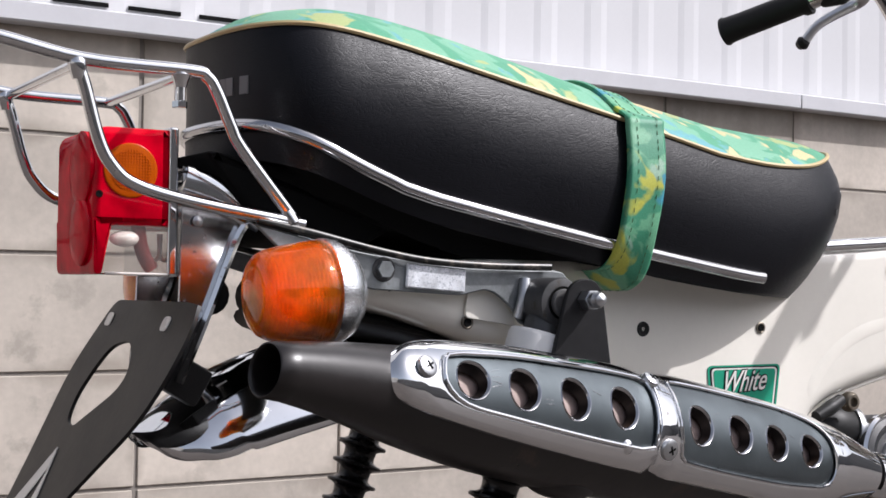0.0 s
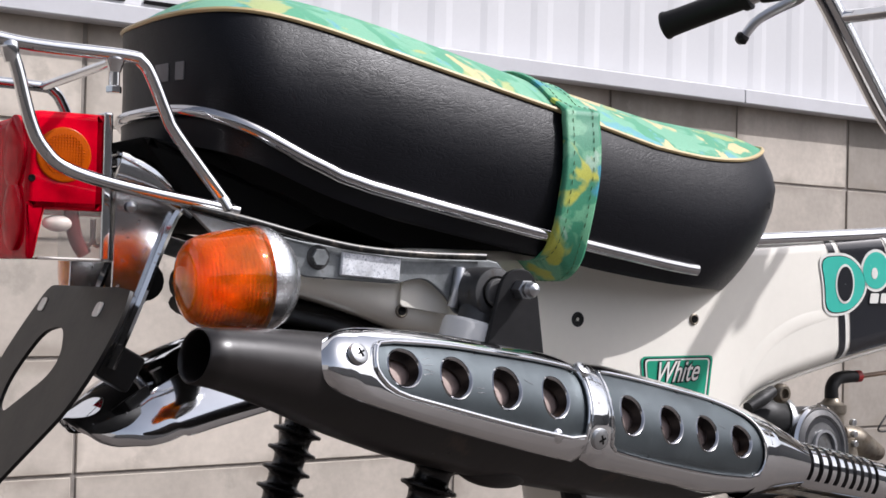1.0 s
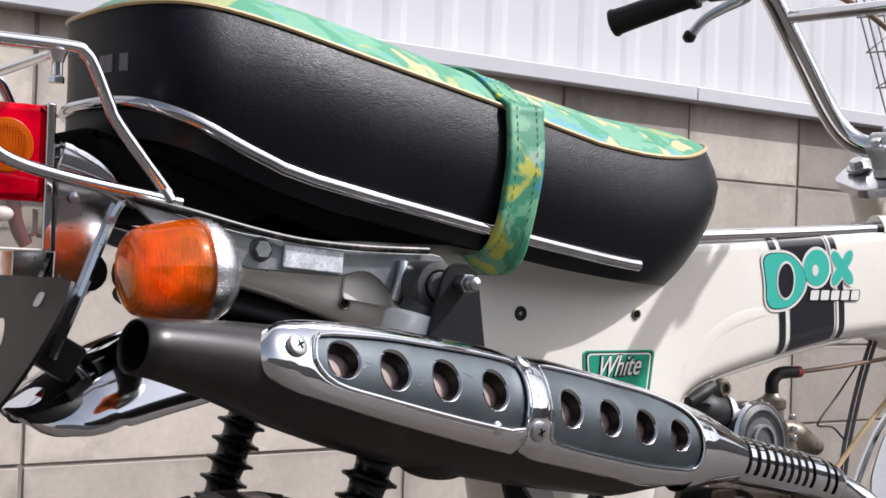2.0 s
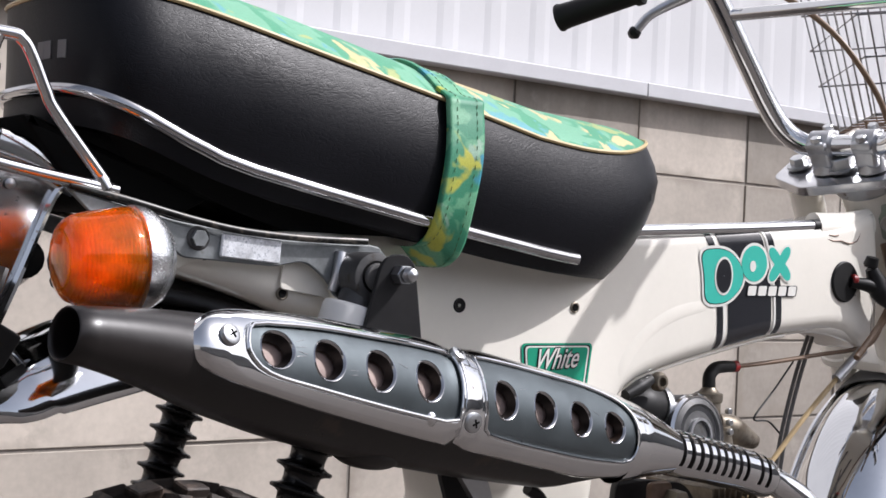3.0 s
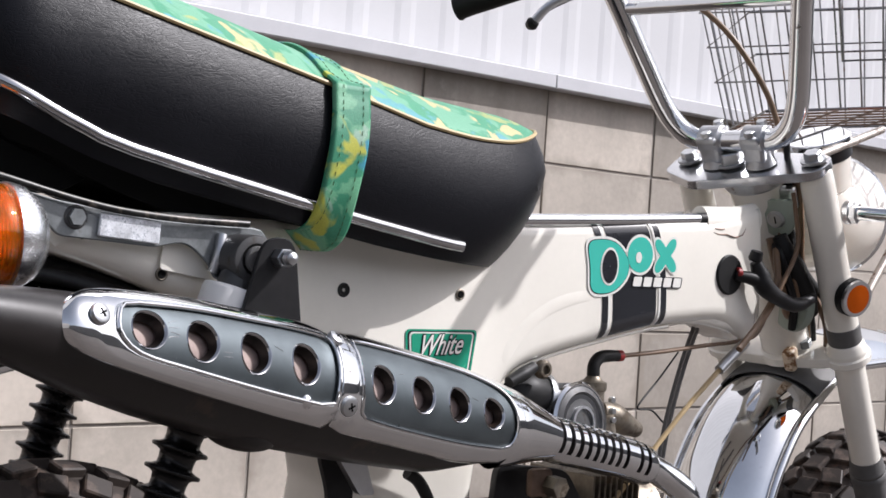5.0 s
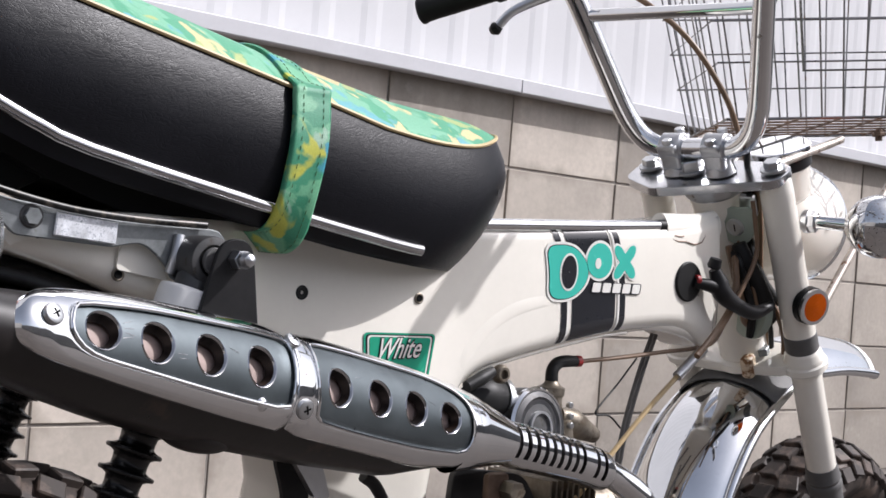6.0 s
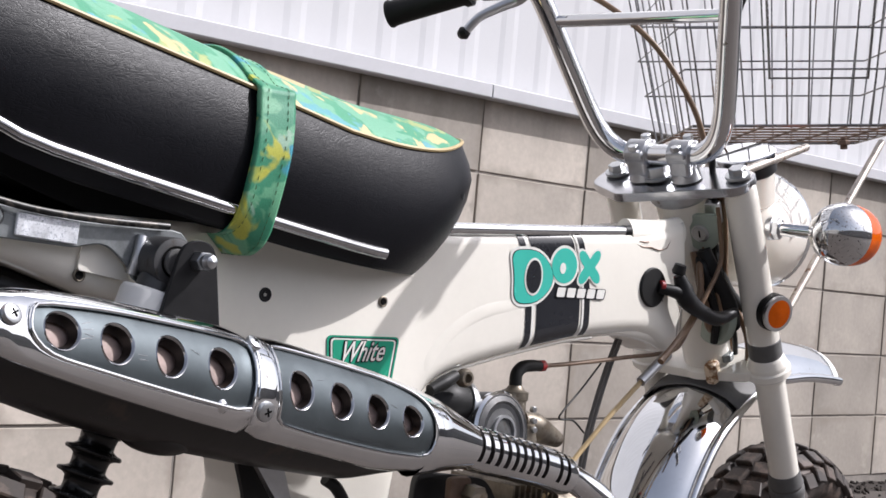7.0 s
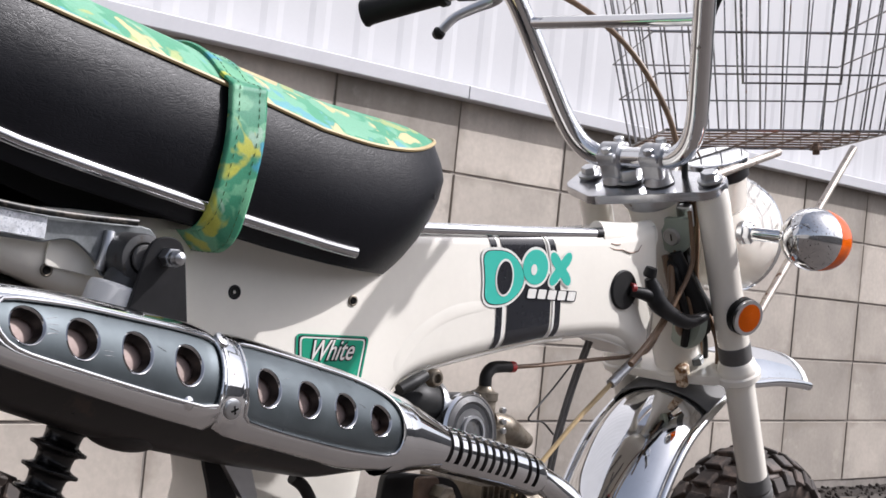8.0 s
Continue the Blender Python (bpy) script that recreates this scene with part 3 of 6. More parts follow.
STRAP_A, STRAP_B = -0.064, -0.026
bm = bmesh.new()
loops = []
for x, o in ((STRAP_A, 0.0005), (STRAP_A, 0.0045), (STRAP_A + 0.003, 0.0062), (STRAP_A + 0.008, 0.0052), (STRAP_B - 0.008, 0.0052), (STRAP_B - 0.003, 0.0062), (STRAP_B, 0.0045), (STRAP_B, 0.0005)):
    loops.append(curve_points(seat_section(x, o), 3))
rings(bm, loops, closed=False)
strap = part("strap", bm, STRAP_CLOTH, seat, "green camouflage grab strap across the seat", sharp=70)
THREAD = material("olive_thread", (0.05, 0.11, 0.04), 0.6)
for x in (STRAP_A + 0.0085, STRAP_B - 0.0085):
    bm = bmesh.new()
    line = curve_points(seat_section(x, 0.0058), 6)
    far, last = 0.0, line[0]
    for a, b in zip(line, line[1:]):
        far += (b - a).length
        if far > 0.0055 and a.y < 0.06:
            far = 0.0
            d = (b - a).normalized() * 0.0018
            sweep(bm, [a - d, a + d], 0.00032, 5, per=1)
    part("stitching", bm, THREAD, strap)

# printed maker's mark on the seat's flank: plain bars
mark_ring = [p for p in seat_ring(0.60) if p.y < 0]
for want in (-0.034, -0.050, -0.065):
    k = min(range(1, len(mark_ring) - 1), key=lambda i: abs(mark_ring[i].y - want) + (1 if mark_ring[i].x > -0.3 else 0))
    d = (mark_ring[k + 1] - mark_ring[k - 1]).normalized()
    turn_to = Matrix.Translation((mark_ring[k].x, mark_ring[k].y, 0.706)) @ Matrix.Rotation(math.atan2(d.y, d.x), 4, 'Z')
    part("printed_bar", block((0.010, 0.0012, 0.014), turn_to, 0.0002, 1), GREY_PRINT, seat)

# ---- pressed frame ----
FRAME_LINE = [(0.612, 0.640), (0.50, 0.623), (0.42, 0.616), (0.30, 0.606), (0.2, 0.598), (0.1, 0.592), (0.0, 0.588), (-0.1, 0.583), (-0.2, 0.576), (-0.29, 0.566), (-0.318, 0.550),
              (-0.30, 0.538), (-0.26, 0.527), (-0.2, 0.508), (-0.14, 0.488), (-0.06, 0.44), (-0.01, 0.39), (0.012, 0.33), (0.012, 0.24), (0.17, 0.24), (0.181, 0.32),
              (0.19, 0.38), (0.211, 0.426), (0.239, 0.446), (0.284, 0.460), (0.348, 0.475), (0.416, 0.489), (0.47, 0.496), (0.535, 0.500), (0.572, 0.488), (0.598, 0.478), (0.622, 0.49), (0.625, 0.57)]
HALF = 0.052
line = [(p.x, p.y) for p in curve_points([(x, z, 0) for x, z in FRAME_LINE], 3)]
bm = slab(line, 2 * HALF, None, 0.019, 5)
bm.transform(Matrix(((1, 0, 0, 0), (0, 0, 1, -HALF), (0, 1, 0, 0), (0, 0, 0, 1))))
for i in range(47):
    bmesh.ops.bisect_plane(bm, geom=bm.verts[:] + bm.edges[:] + bm.faces[:], plane_co=(-0.30 + i * 0.02, 0, 0), plane_no=(1, 0, 0))
for v in bm.verts:
    flare = max(0.0, min(1.0, (-0.02 - v.co.x) / 0.18))
    neck = max(0.0, min(1.0, (v.co.x - 0.42) / 0.2))
    v.co.y = v.co.y * (1 - 0.28 * neck * neck) + math.copysign(0.84 * HALF * flare * flare * (3 - 2 * flare), v.co.y)
body = part("frame", bm, WHITE, bike, "cream painted pressed steel frame", sharp=50)
# lower lip of the pressing
lip = [(x, -0.036, z - 0.0002) for x, z in ((0.212, 0.424), (0.239, 0.444), (0.284, 0.458), (0.348, 0.473), (0.416, 0.487), (0.46, 0.493))]
part("flange", tube(lip, 0.0022, 8), WHITE, body)
part("flange", tube([(x, -y, z) for x, y, z in lip], 0.0034, 8), WHITE, body)
# pressed crease along the flank
part("crease", tube([(0.190, -0.0470, 0.430), (0.198, -0.0480, 0.447), (0.206, -0.0489, 0.463), (0.216, -0.0490, 0.477), (0.232, -0.0490, 0.493), (0.254, -0.0490, 0.508), (0.283, -0.0490, 0.520), (0.320, -0.0487, 0.528), (0.358, -0.0476, 0.532), (0.39, -0.0470, 0.534)], 1, 24, flat=(0.0034, 0.0135)), WHITE, body)
for x, y, z, r, mat in ((0.003, -0.052, 0.517, 0.0056, RUBBER), (-0.09, -0.062, 0.553, 0.003, DARK)):
    bm = lathe([(r * 1.25, 0), (r * 1.2, 0.0008), (r, 0.0012), (r * 0.9, 0.0006), (r * 0.3, 0.0002)], (x, y + 0.0002, z), (0, -1, 0), 20)
    part("plug" if mat is RUBBER else "bolt_hole", bm, mat, body)
for x, y, z in ((0.142, -0.0521, 0.518), (-0.208, -0.0958, 0.524)):
    bm = lathe([(0.0036, 0), (0.0056, 0.0002), (0.0056, 0.0012), (0.0044, 0.0018), (0.0036, 0.0012)], (x, y + 0.0003, z), (0, -1, 0), 22)
    part("hole_boss", bm, CARB, body)
    part("bolt_hole", lathe([(0.0035, 0.0013), (0.0034, 0.0022), (0.0002, 0.0019)], (x, y + 0.0003, z), (0, -1, 0), 18), DARK, body)
for side in (-1, 1):
    bm = slab(rounded([(-0.212, 0.528), (-0.2105, 0.547, 0.012), (-0.203, 0.556, 0.012), (-0.184, 0.556, 0.012), (-0.172, 0.538), (-0.163, 0.521)], 0.004, 4), 0.003, None, 0.001, 2)
    bm.transform(Matrix(((1, 0, 0, 0), (0, 0, 1, 0.0985 * side - 0.0015), (0, 1, 0, 0), (0, 0, 0, 1))))
    part("gusset", bm, WHITE, body)
# head tube, bearing cups and the patched edge of the neck
bm = lathe([(0.026, -0.262), (0.031, -0.258), (0.031, -0.22), (0.028, -0.21), (0.027, -0.06), (0.031, -0.05), (0.033, -0.03), (0.03, -0.026)], sides=32)
part("head_tube", bm, WHITE, bike, "cream steering head tube", at=STEER)
bm = lathe([(0.034, -0.03), (0.037, -0.026), (0.037, -0.014), (0.033, -0.010)], sides=32)
part("bearing_cup", bm, STEEL, bike, at=STEER)
bm = lathe([(0.03, -0.275), (0.037, -0.272), (0.037, -0.262), (0.03, -0.258)], sides=32)
part("bearing_cup", bm, WHITE, bike, at=STEER)
stain_or_shade = material("rust_stained_paint", (0.62, 0.5, 0.36), 0.5, vary=0.2, scale=60, bump=0.1, other=(0.22, 0.1, 0.035), other_at=0.5, other_scale=90)
part("cable_lug", block((0.02, 0.016, 0.03), STEER @ Matrix.Translation((-0.030, -0.020, -0.262)), 0.005, 3), stain_or_shade, bike, "rust-stained cable lug at the head tube's foot")
part("wiring_tube", tube([(0.12, -0.046, 0.5905), (0.25, -0.048, 0.5995), (0.38, -0.046, 0.6085), (0.494, -0.042, 0.6175)], 0.0067, 14), CHROME_PITTED, bike, "chrome tube along the frame's upper edge")
part("tube_end", rod((0.490, -0.0421, 0.6172), (0.503, -0.0415, 0.6181), 0.0072, 14), RUBBER, bike)
part("neck_sleeve", tube([(0.502, -0.035, 0.6135), (0.537, -0.032, 0.6155), (0.577, -0.027, 0.619), (0.612, -0.02, 0.625)], [0.0125, 0.0165, 0.0165, 0.012], 18, flat=(0.0135, 0.0195)), WHITE, bike, "cracked cream sleeve at the neck")
for pts in (((0.509, -0.0482, 0.6045), (0.522, -0.0482, 0.6015), (0.536, -0.0478, 0.6025), (0.552, -0.0465, 0.6000), (0.568, -0.0442, 0.6035)), ((0.568, -0.0442, 0.6035), (0.574, -0.0428, 0.611), (0.575, -0.0418, 0.620)), ((0.515, -0.0484, 0.608), (0.524, -0.0484, 0.6075), (0.531, -0.0483, 0.6085))):
    part("crack", tube(pts, 0.0008, 5, per=2), RUST, body)
for x, z, r in ((0.536, 0.531, 0.0011), (0.553, 0.524, 0.0014), (0.569, 0.541, 0.0009), (0.49, 0.515, 0.0008), (0.22, 0.470, 0.0009)):
    part("rust_spot", lathe([(r, 0), (r * 0.8, 0.0003)], Vector((x, -0.0505 + 0.022 * max(0, x - 0.42) * 2, z)), (0, -1, 0), 8), RUST, body)

# ---- decals on the flank ----
TOP_EDGE = table(sorted([(x, z) for x, z in FRAME_LINE[:10]]))
LOW_EDGE = table([(0.0, 0.24), (0.17, 0.25), (0.2, 0.40)] + sorted([(x, z) for x, z in FRAME_LINE[22:29]]))


def flank(x, z, out=0.0006):
    d = min(TOP_EDGE(x) - z, z - LOW_EDGE(x))
    neck = max(0.0, min(1.0, (x - 0.42) / 0.2))
    y = HALF * (1 - 0.28 * neck * neck)
    q = max(0.0, 0.019 - max(d, 0.0))
    return Vector((x, -(y - 0.019 + math.sqrt(max(0.019 ** 2 - q * q, 0.0))) - out, z))


def decal_strip(xa, xb, za, zb, lean, bow, out, nz=26):
    """A band up the flank between two edges; lean and bow bend it."""
    bm = bmesh.new()
    rows = []
    for j in range(nz + 1):
        t = j / nz
        row = []
        for i in range(7):
            x = xa + (xb - xa) * i / 6 + lean * (t - 0.5) + bow * (4 * t * (1 - t))
            z = LOW_EDGE(x) + 0.004 + (TOP_EDGE(x) - 0.0035 - LOW_EDGE(x) - 0.004) * (za + (zb - za) * t)
            row.append(flank(x, z, out))
        rows.append(row)
    rings(bm, rows, closed=False)
    return bm


stripe = part("stripe", decal_strip(0.343, 0.409, 0, 1, -0.024, 0.008, 0.0006), DECAL_BLACK, body, "black band with white border lines")
for a, b in ((0.330, 0.3345), (0.4175, 0.422)):
    part("border_line", decal_strip(a - 0.003, b + 0.003, 0, 1, -0.024, 0.008, 0.0007), DECAL_BLACK, stripe)
for a, b in ((0.3355, 0.3385), (0.4125, 0.4155)):
    part("border_line", decal_strip(a, b, 0, 1, -0.024, 0.008, 0.0009), DECAL_WHITE, stripe)


def decal(outline, out, thick=0.0003):
    """A flat shape on the flank, from x, z outline."""
    bm = bmesh.new()
    a = [bm.verts.new(flank(x, z, out)) for x, z in outline]
    b = [bm.verts.new(flank(x, z, out + thick)) for x, z in outline]
    n = len(a)
    for i in range(n):
        bm.faces.new((a[i], a[(i + 1) % n], b[(i + 1) % n], b[i]))
    bm.faces.new(b)
    return bm


def ring_decal(cx, cz, rx, rz, hx, hz, out, thick=0.0003, n=36):
    bm = bmesh.new()
    loops = []
    for k, o in ((1, out), (1, out + thick), (0, out + thick), (0, out)):
        loops.append([flank(cx + (rx if k else hx) * math.cos(6.28318 * i / n), cz + (rz if k else hz) * math.sin(6.28318 * i / n), o) for i in range(n)])
    rings(bm, loops, caps=(False, False))
    return bm


def lobes(cx, cz, r, arm, n=64):
    """A plain four-lobed blot."""
    return [(cx + (r + arm * abs(math.cos(2 * a)) ** 2) * math.cos(a + 0.85) * 0.92, cz + (r + arm * abs(math.cos(2 * a)) ** 2) * math.sin(a + 0.85)) for a in (6.28318 * i / n for i in range(n))]


emblem = [(0.309, 0.582, 0.014), (0.350, 0.586, 0.022), (0.374, 0.566, 0.02), (0.374, 0.546, 0.02), (0.352, 0.527, 0.02), (0.318, 0.526, 0.014), (0.317, 0.555, 0.02)]


def scaled(points, k):
    cx, cz = sum(p[0] for p in points) / len(points), sum(p[1] for p in points) / len(points)
    return [(cx + (p[0] - cx) * k, cz + (p[1] - cz) * k) for p in points]


shape = rounded(emblem, 0.006, 5)
mark = part("emblem", decal(scaled(shape, 1.13), 0.00075), DECAL_WHITE, body, "turquoise emblem of plain shapes with white rims")
part("emblem_shape", decal(scaled(shape, 1.03), 0.00105), DECAL_BLACK, mark)
part("emblem_shape", decal(shape, 0.0015), TURQUOISE, mark)
part("emblem_shape", ring_decal(0.3445, 0.556, 0.0135, 0.0205, 0.0005, 0.0005, 0.0019), DECAL_WHITE, mark)
part("emblem_shape", ring_decal(0.3445, 0.556, 0.0112, 0.0180, 0.0005, 0.0005, 0.0023), DECAL_BLACK, mark)
part("emblem_shape", ring_decal(0.391, 0.571, 0.0225, 0.0225, 0.001, 0.001, 0.00075), DECAL_WHITE, mark)
part("emblem_shape", ring_decal(0.391, 0.571, 0.0195, 0.0195, 0.0005, 0.0005, 0.00105), TURQUOISE, mark)
part("emblem_shape", ring_decal(0.3885, 0.568, 0.0045, 0.006, 0.0004, 0.0004, 0.0015), DECAL_WHITE, mark)
part("emblem_shape", decal(lobes(0.431, 0.572, 0.0125, 0.0150), 0.00075), DECAL_WHITE, mark)
part("emblem_shape", decal(lobes(0.431, 0.572, 0.0095, 0.0150), 0.00105), TURQUOISE, mark)
part("emblem_bar", decal(rounded([(0.3803, 0.5350), (0.4590, 0.5365), (0.4612, 0.5490), (0.3825, 0.5475)], 0.003, 2), 0.0011), DECAL_BLACK, mark)
for i in range(5):
    xa = 0.3816 + i * 0.0158
    za = 0.5362 + i * 0.0003
    part("emblem_bar", decal(rounded([(xa, za), (xa + 0.0125, za + 0.0003), (xa + 0.0142, za + 0.0108), (xa + 0.0017, za + 0.0105)], 0.0016, 2), 0.0015), DECAL_WHITE, mark)

# green badge with one word
corners = [(0.077, 0.4825), (0.167, 0.4835), (0.160, 0.428), (0.083, 0.427)]
badge = part("badge", decal(rounded(corners, 0.006), 0.0006), BADGE_GREEN, body, "green badge sticker with a cream script word")
part("badge_rim", decal(rounded(scaled(corners, 0.94), 0.005), 0.0009), DECAL_BLACK, badge)
part("badge_rim", decal(rounded(scaled(corners, 0.90), 0.005), 0.0013), DECAL_WHITE, badge)
part("badge_field", decal(rounded(scaled(corners, 0.85), 0.004), 0.0017), BADGE_GREEN, badge)


def lettering(text, size, matrix, mat, parent, label, thick=0.0004, shear=0.25, bold=0.0):
    cu = bpy.data.curves.new("word", 'FONT')
    cu.body, cu.size, cu.shear, cu.extrude, cu.offset, cu.resolution_u = text, size, shear, thick, bold, 3
    cu.align_x = 'CENTER'
    tmp = new("word", cu)
    me = bpy.data.meshes.new_from_object(tmp.evaluated_get(bpy.context.evaluated_depsgraph_get()))
    bpy.data.objects.remove(tmp)
    me.transform(matrix)
    me.materials.clear()
    me.materials.append(mat)
    ob = new("word", me)
    ob.parent = parent
    tagged(ob, label)
    return ob


word = Matrix.Translation((0.121, -HALF - 0.0024, 0.4585)) @ pose(0, 0, 0, 90, 0, 0) @ Matrix.Rotation(radians(3), 4, 'Z') @ Matrix.Diagonal((0.85, 1.15, 1, 1)) @ Matrix(((1, 0.32, 0, -0.003), (0, 1, 0, 0), (0, 0, 1, 0), (0, 0, 0, 1)))
lettering("White", 0.025, word, DECAL_BLACK, badge, "black shadow of the word White", bold=0.0011)
lettering("White", 0.025, Matrix.Translation((0, -0.0005, 0)) @ word, DECAL_WHITE, badge, "the word White in cream letters", bold=0.0001)


# ---- exhaust: black can with a chrome heat shield ----
CAN = table([(-0.4575, 0.0171, 0.5005), (-0.40, 0.0250, 0.4915), (-0.343, 0.0335, 0.4788), (-0.27, 0.0420, 0.466), (-0.176, 0.0455, 0.449), (-0.064, 0.0450, 0.430), (0.05, 0.0410, 0.410),
             (0.13, 0.0330, 0.397), (0.19, 0.0230, 0.387), (0.24, 0.0165, 0.377), (0.34, 0.0160, 0.357), (0.43, 0.0160, 0.332)])


def can_mid(x):
    r, z = smooth_read(CAN, x), smooth_read(lambda q: CAN(q, 2), x)
    return Vector((x, -0.217 + 0.23 * (x + 0.089) + 0.008 + r, z)), r


def can_point(x, deg, h):
    """A place on the can at x, turned deg up from its outer side, h off its skin."""
    c, r = can_mid(x)
    a = radians(deg)
    out = Vector((0.22, -0.975, 0.0))
    d = (deg + 180) % 360 - 180
    belly = max(0.0, min(1.0, (-d - 22) / 45)) if d < 0 else 0.0
    full = 1 + float(np.interp(x, (-0.45, -0.12, 0.05, 0.135), (0.0, 0.17, 0.28, 0.0))) * belly * belly * (3 - 2 * belly)
    return c + (r + h) * (out * math.cos(a) + Vector((0.18, 0.04, 0.98)).normalized() * (math.sin(a) * full))


def can_loop(x, h, n=40):
    return [can_point(x, 360 * i / n, h) for i in range(n)]


def dipped_loop(x, n=72):
    """The can's skin, pressed in behind the pierced panels."""
    along = min(max(0.0, (x + 0.345) / 0.02), max(0.0, (0.112 - x) / 0.02), 1.0)
    out = []
    for i in range(n):
        deg = 360 * i / n
        d = deg if deg < 180 else deg - 360
        round_it = min(max(0.0, (d + 22) / 10), max(0.0, (66 - d) / 10), 1.0)
        out.append(can_point(x, deg, -0.0105 * along * round_it))
    return out


bm = bmesh.new()
xs = [-0.4575 + 0.6975 * i / 46 for i in range(47)]
rings(bm, [can_loop(-0.40, -0.0105, 72), can_loop(-0.4535, -0.0027, 72), can_loop(-0.457, -0.0022, 72), can_loop(-0.4582, -0.0010, 72)] + [dipped_loop(x) for x in xs], caps=(True, True))
muffler = part("muffler", bm, BLACK_PAINT, bike, "black painted upswept muffler with chrome heat shield", sharp=60)
part("tailpipe_mouth", lathe([(0.0145, 0), (0.0145, 0.002)], can_mid(-0.401)[0] + Vector((-0.02, 0, 0)), (1, 0.2, -0.1), 24), DARK, muffler)


def loop_from(centre, boundary, n):
    """n places where rays from the centre leave a convex outline, by angle."""
    out = []
    m = len(boundary)
    for i in range(n):
        a = 2 * math.pi * i / n
        d = Vector((math.cos(a), math.sin(a)))
        best = None
        for j in range(m):
            p, q = Vector(boundary[j]), Vector(boundary[(j + 1) % m])
            e = q - p
            den = d.x * e.y - d.y * e.x
            if abs(den) < 1e-12:
                continue
            w = p - Vector(centre)
            t, s = (w.x * e.y - w.y * e.x) / den, (w.x * d.y - w.y * d.x) / den
            if t > 0 and -1e-6 <= s <= 1 + 1e-6 and (best is None or t < best):
                best = t
        out.append(Vector(centre) + d * best)
    return out


DEG = 0.00082  # metres round the skin a degree, near enough


def sink(x, deg, share=0.16):
    """How far the pierced panels lie below the round of the can: they are nearly flat."""
    d = deg - 20
    for lo, hi in ((-0.348, -0.1165), (-0.096, 0.112)):
        if lo - 0.002 <= x <= hi + 0.002:
            share *= max(0.0, min(1.0, (x - lo) / 0.022)) * max(0.0, min(1.0, (hi - x) / 0.022))
    return share * (can_mid(x)[1] + 0.009) * max(0.0, 1 - math.cos(radians(37)) / math.cos(radians(min(abs(d), 37))))


def sheet_patch(bm, centre, outer, inner, heights, steps=7, n=64, flat=False):
    """Skins the ring between two outlines (x, degrees / K) on the can."""
    a, b = loop_from(centre, outer, n), loop_from(centre, inner, n)
    loops = []
    for k in range(steps + 1):
        t = k / steps
        h = heights[0] + (heights[1] - heights[0]) * t if len(heights) == 2 else float(np.interp(t, [q[0] for q in heights], [q[1] for q in heights]))
        row = [(p.x + (q.x - p.x) * t, (p.y + (q.y - p.y) * t) / DEG) for p, q in zip(a, b)]
        loops.append([can_point(x, deg, h - (sink(x, deg) if flat else 0)) for x, deg in row])
    rings(bm, loops, caps=(False, False))


def circle(cx, cy, r, n=40):
    return [(cx + r * math.cos(6.28318 * i / n), cy + r * math.sin(6.28318 * i / n)) for i in range(n)]


def clip_x(poly, lo, hi):
    """Cuts a convex outline to lo <= x <= hi."""
    for edge, sign in ((lo, 1), (hi, -1)):
        out = []
        for p, q in zip(poly, poly[1:] + poly[:1]):
            pi, qi = sign * (p[0] - edge) >= 0, sign * (q[0] - edge) >= 0
            if pi:
                out.append(p)
            if pi != qi:
                t = (edge - p[0]) / (q[0] - p[0])
                out.append((edge, p[1] + (q[1] - p[1]) * t))
        poly = out
    return poly


LIFT = 0.009
PANELS = [([(-0.340, 24, 0.012), (-0.334, 45, 0.012), (-0.280, 48, 0.03), (-0.160, 52, 0.03), (-0.127, 51, 0.010), (-0.1262, 20, 0.015), (-0.1268, -12, 0.006), (-0.225, -8.5, 0.04), (-0.322, -2, 0.022), (-0.338, 12, 0.012)], (-0.3112, -0.2636, -0.2126, -0.1600), (22.6, 20.5, 20, 20)),
          ([(-0.1005, 20, 0.012), (-0.1005, 55, 0.005), (-0.03, 57.5, 0.03), (0.060, 58, 0.035), (0.103, 49, 0.024), (0.1165, 12, 0.02), (0.114, -25, 0.014), (0.04, -24.5, 0.03), (-0.045, -20.5, 0.03), (-0.094, -16, 0.006)], (-0.0700, -0.0184, 0.0312, 0.0815), (16.8, 16, 14.8, 14))]
SHIELD = [([(-0.379, 24, 0.02), (-0.366, 76, 0.022), (-0.1135, 81, 0.002), (-0.1135, -38, 0.002), (-0.215, -31.5, 0.03), (-0.31, -25, 0.05), (-0.372, -16, 0.02)], 0), ([(-0.1125, 81, 0.002), (0.14, 84, 0.004), (0.14, -58, 0.004), (0.07, -50, 0.02), (-0.02, -43, 0.03), (-0.1125, -38, 0.002)], 1)]


def skin(points, r, steps=6):
    return [(p[0], p[1]) for p in rounded([(q[0], q[1] * DEG, q[2]) for q in points], r, steps)]


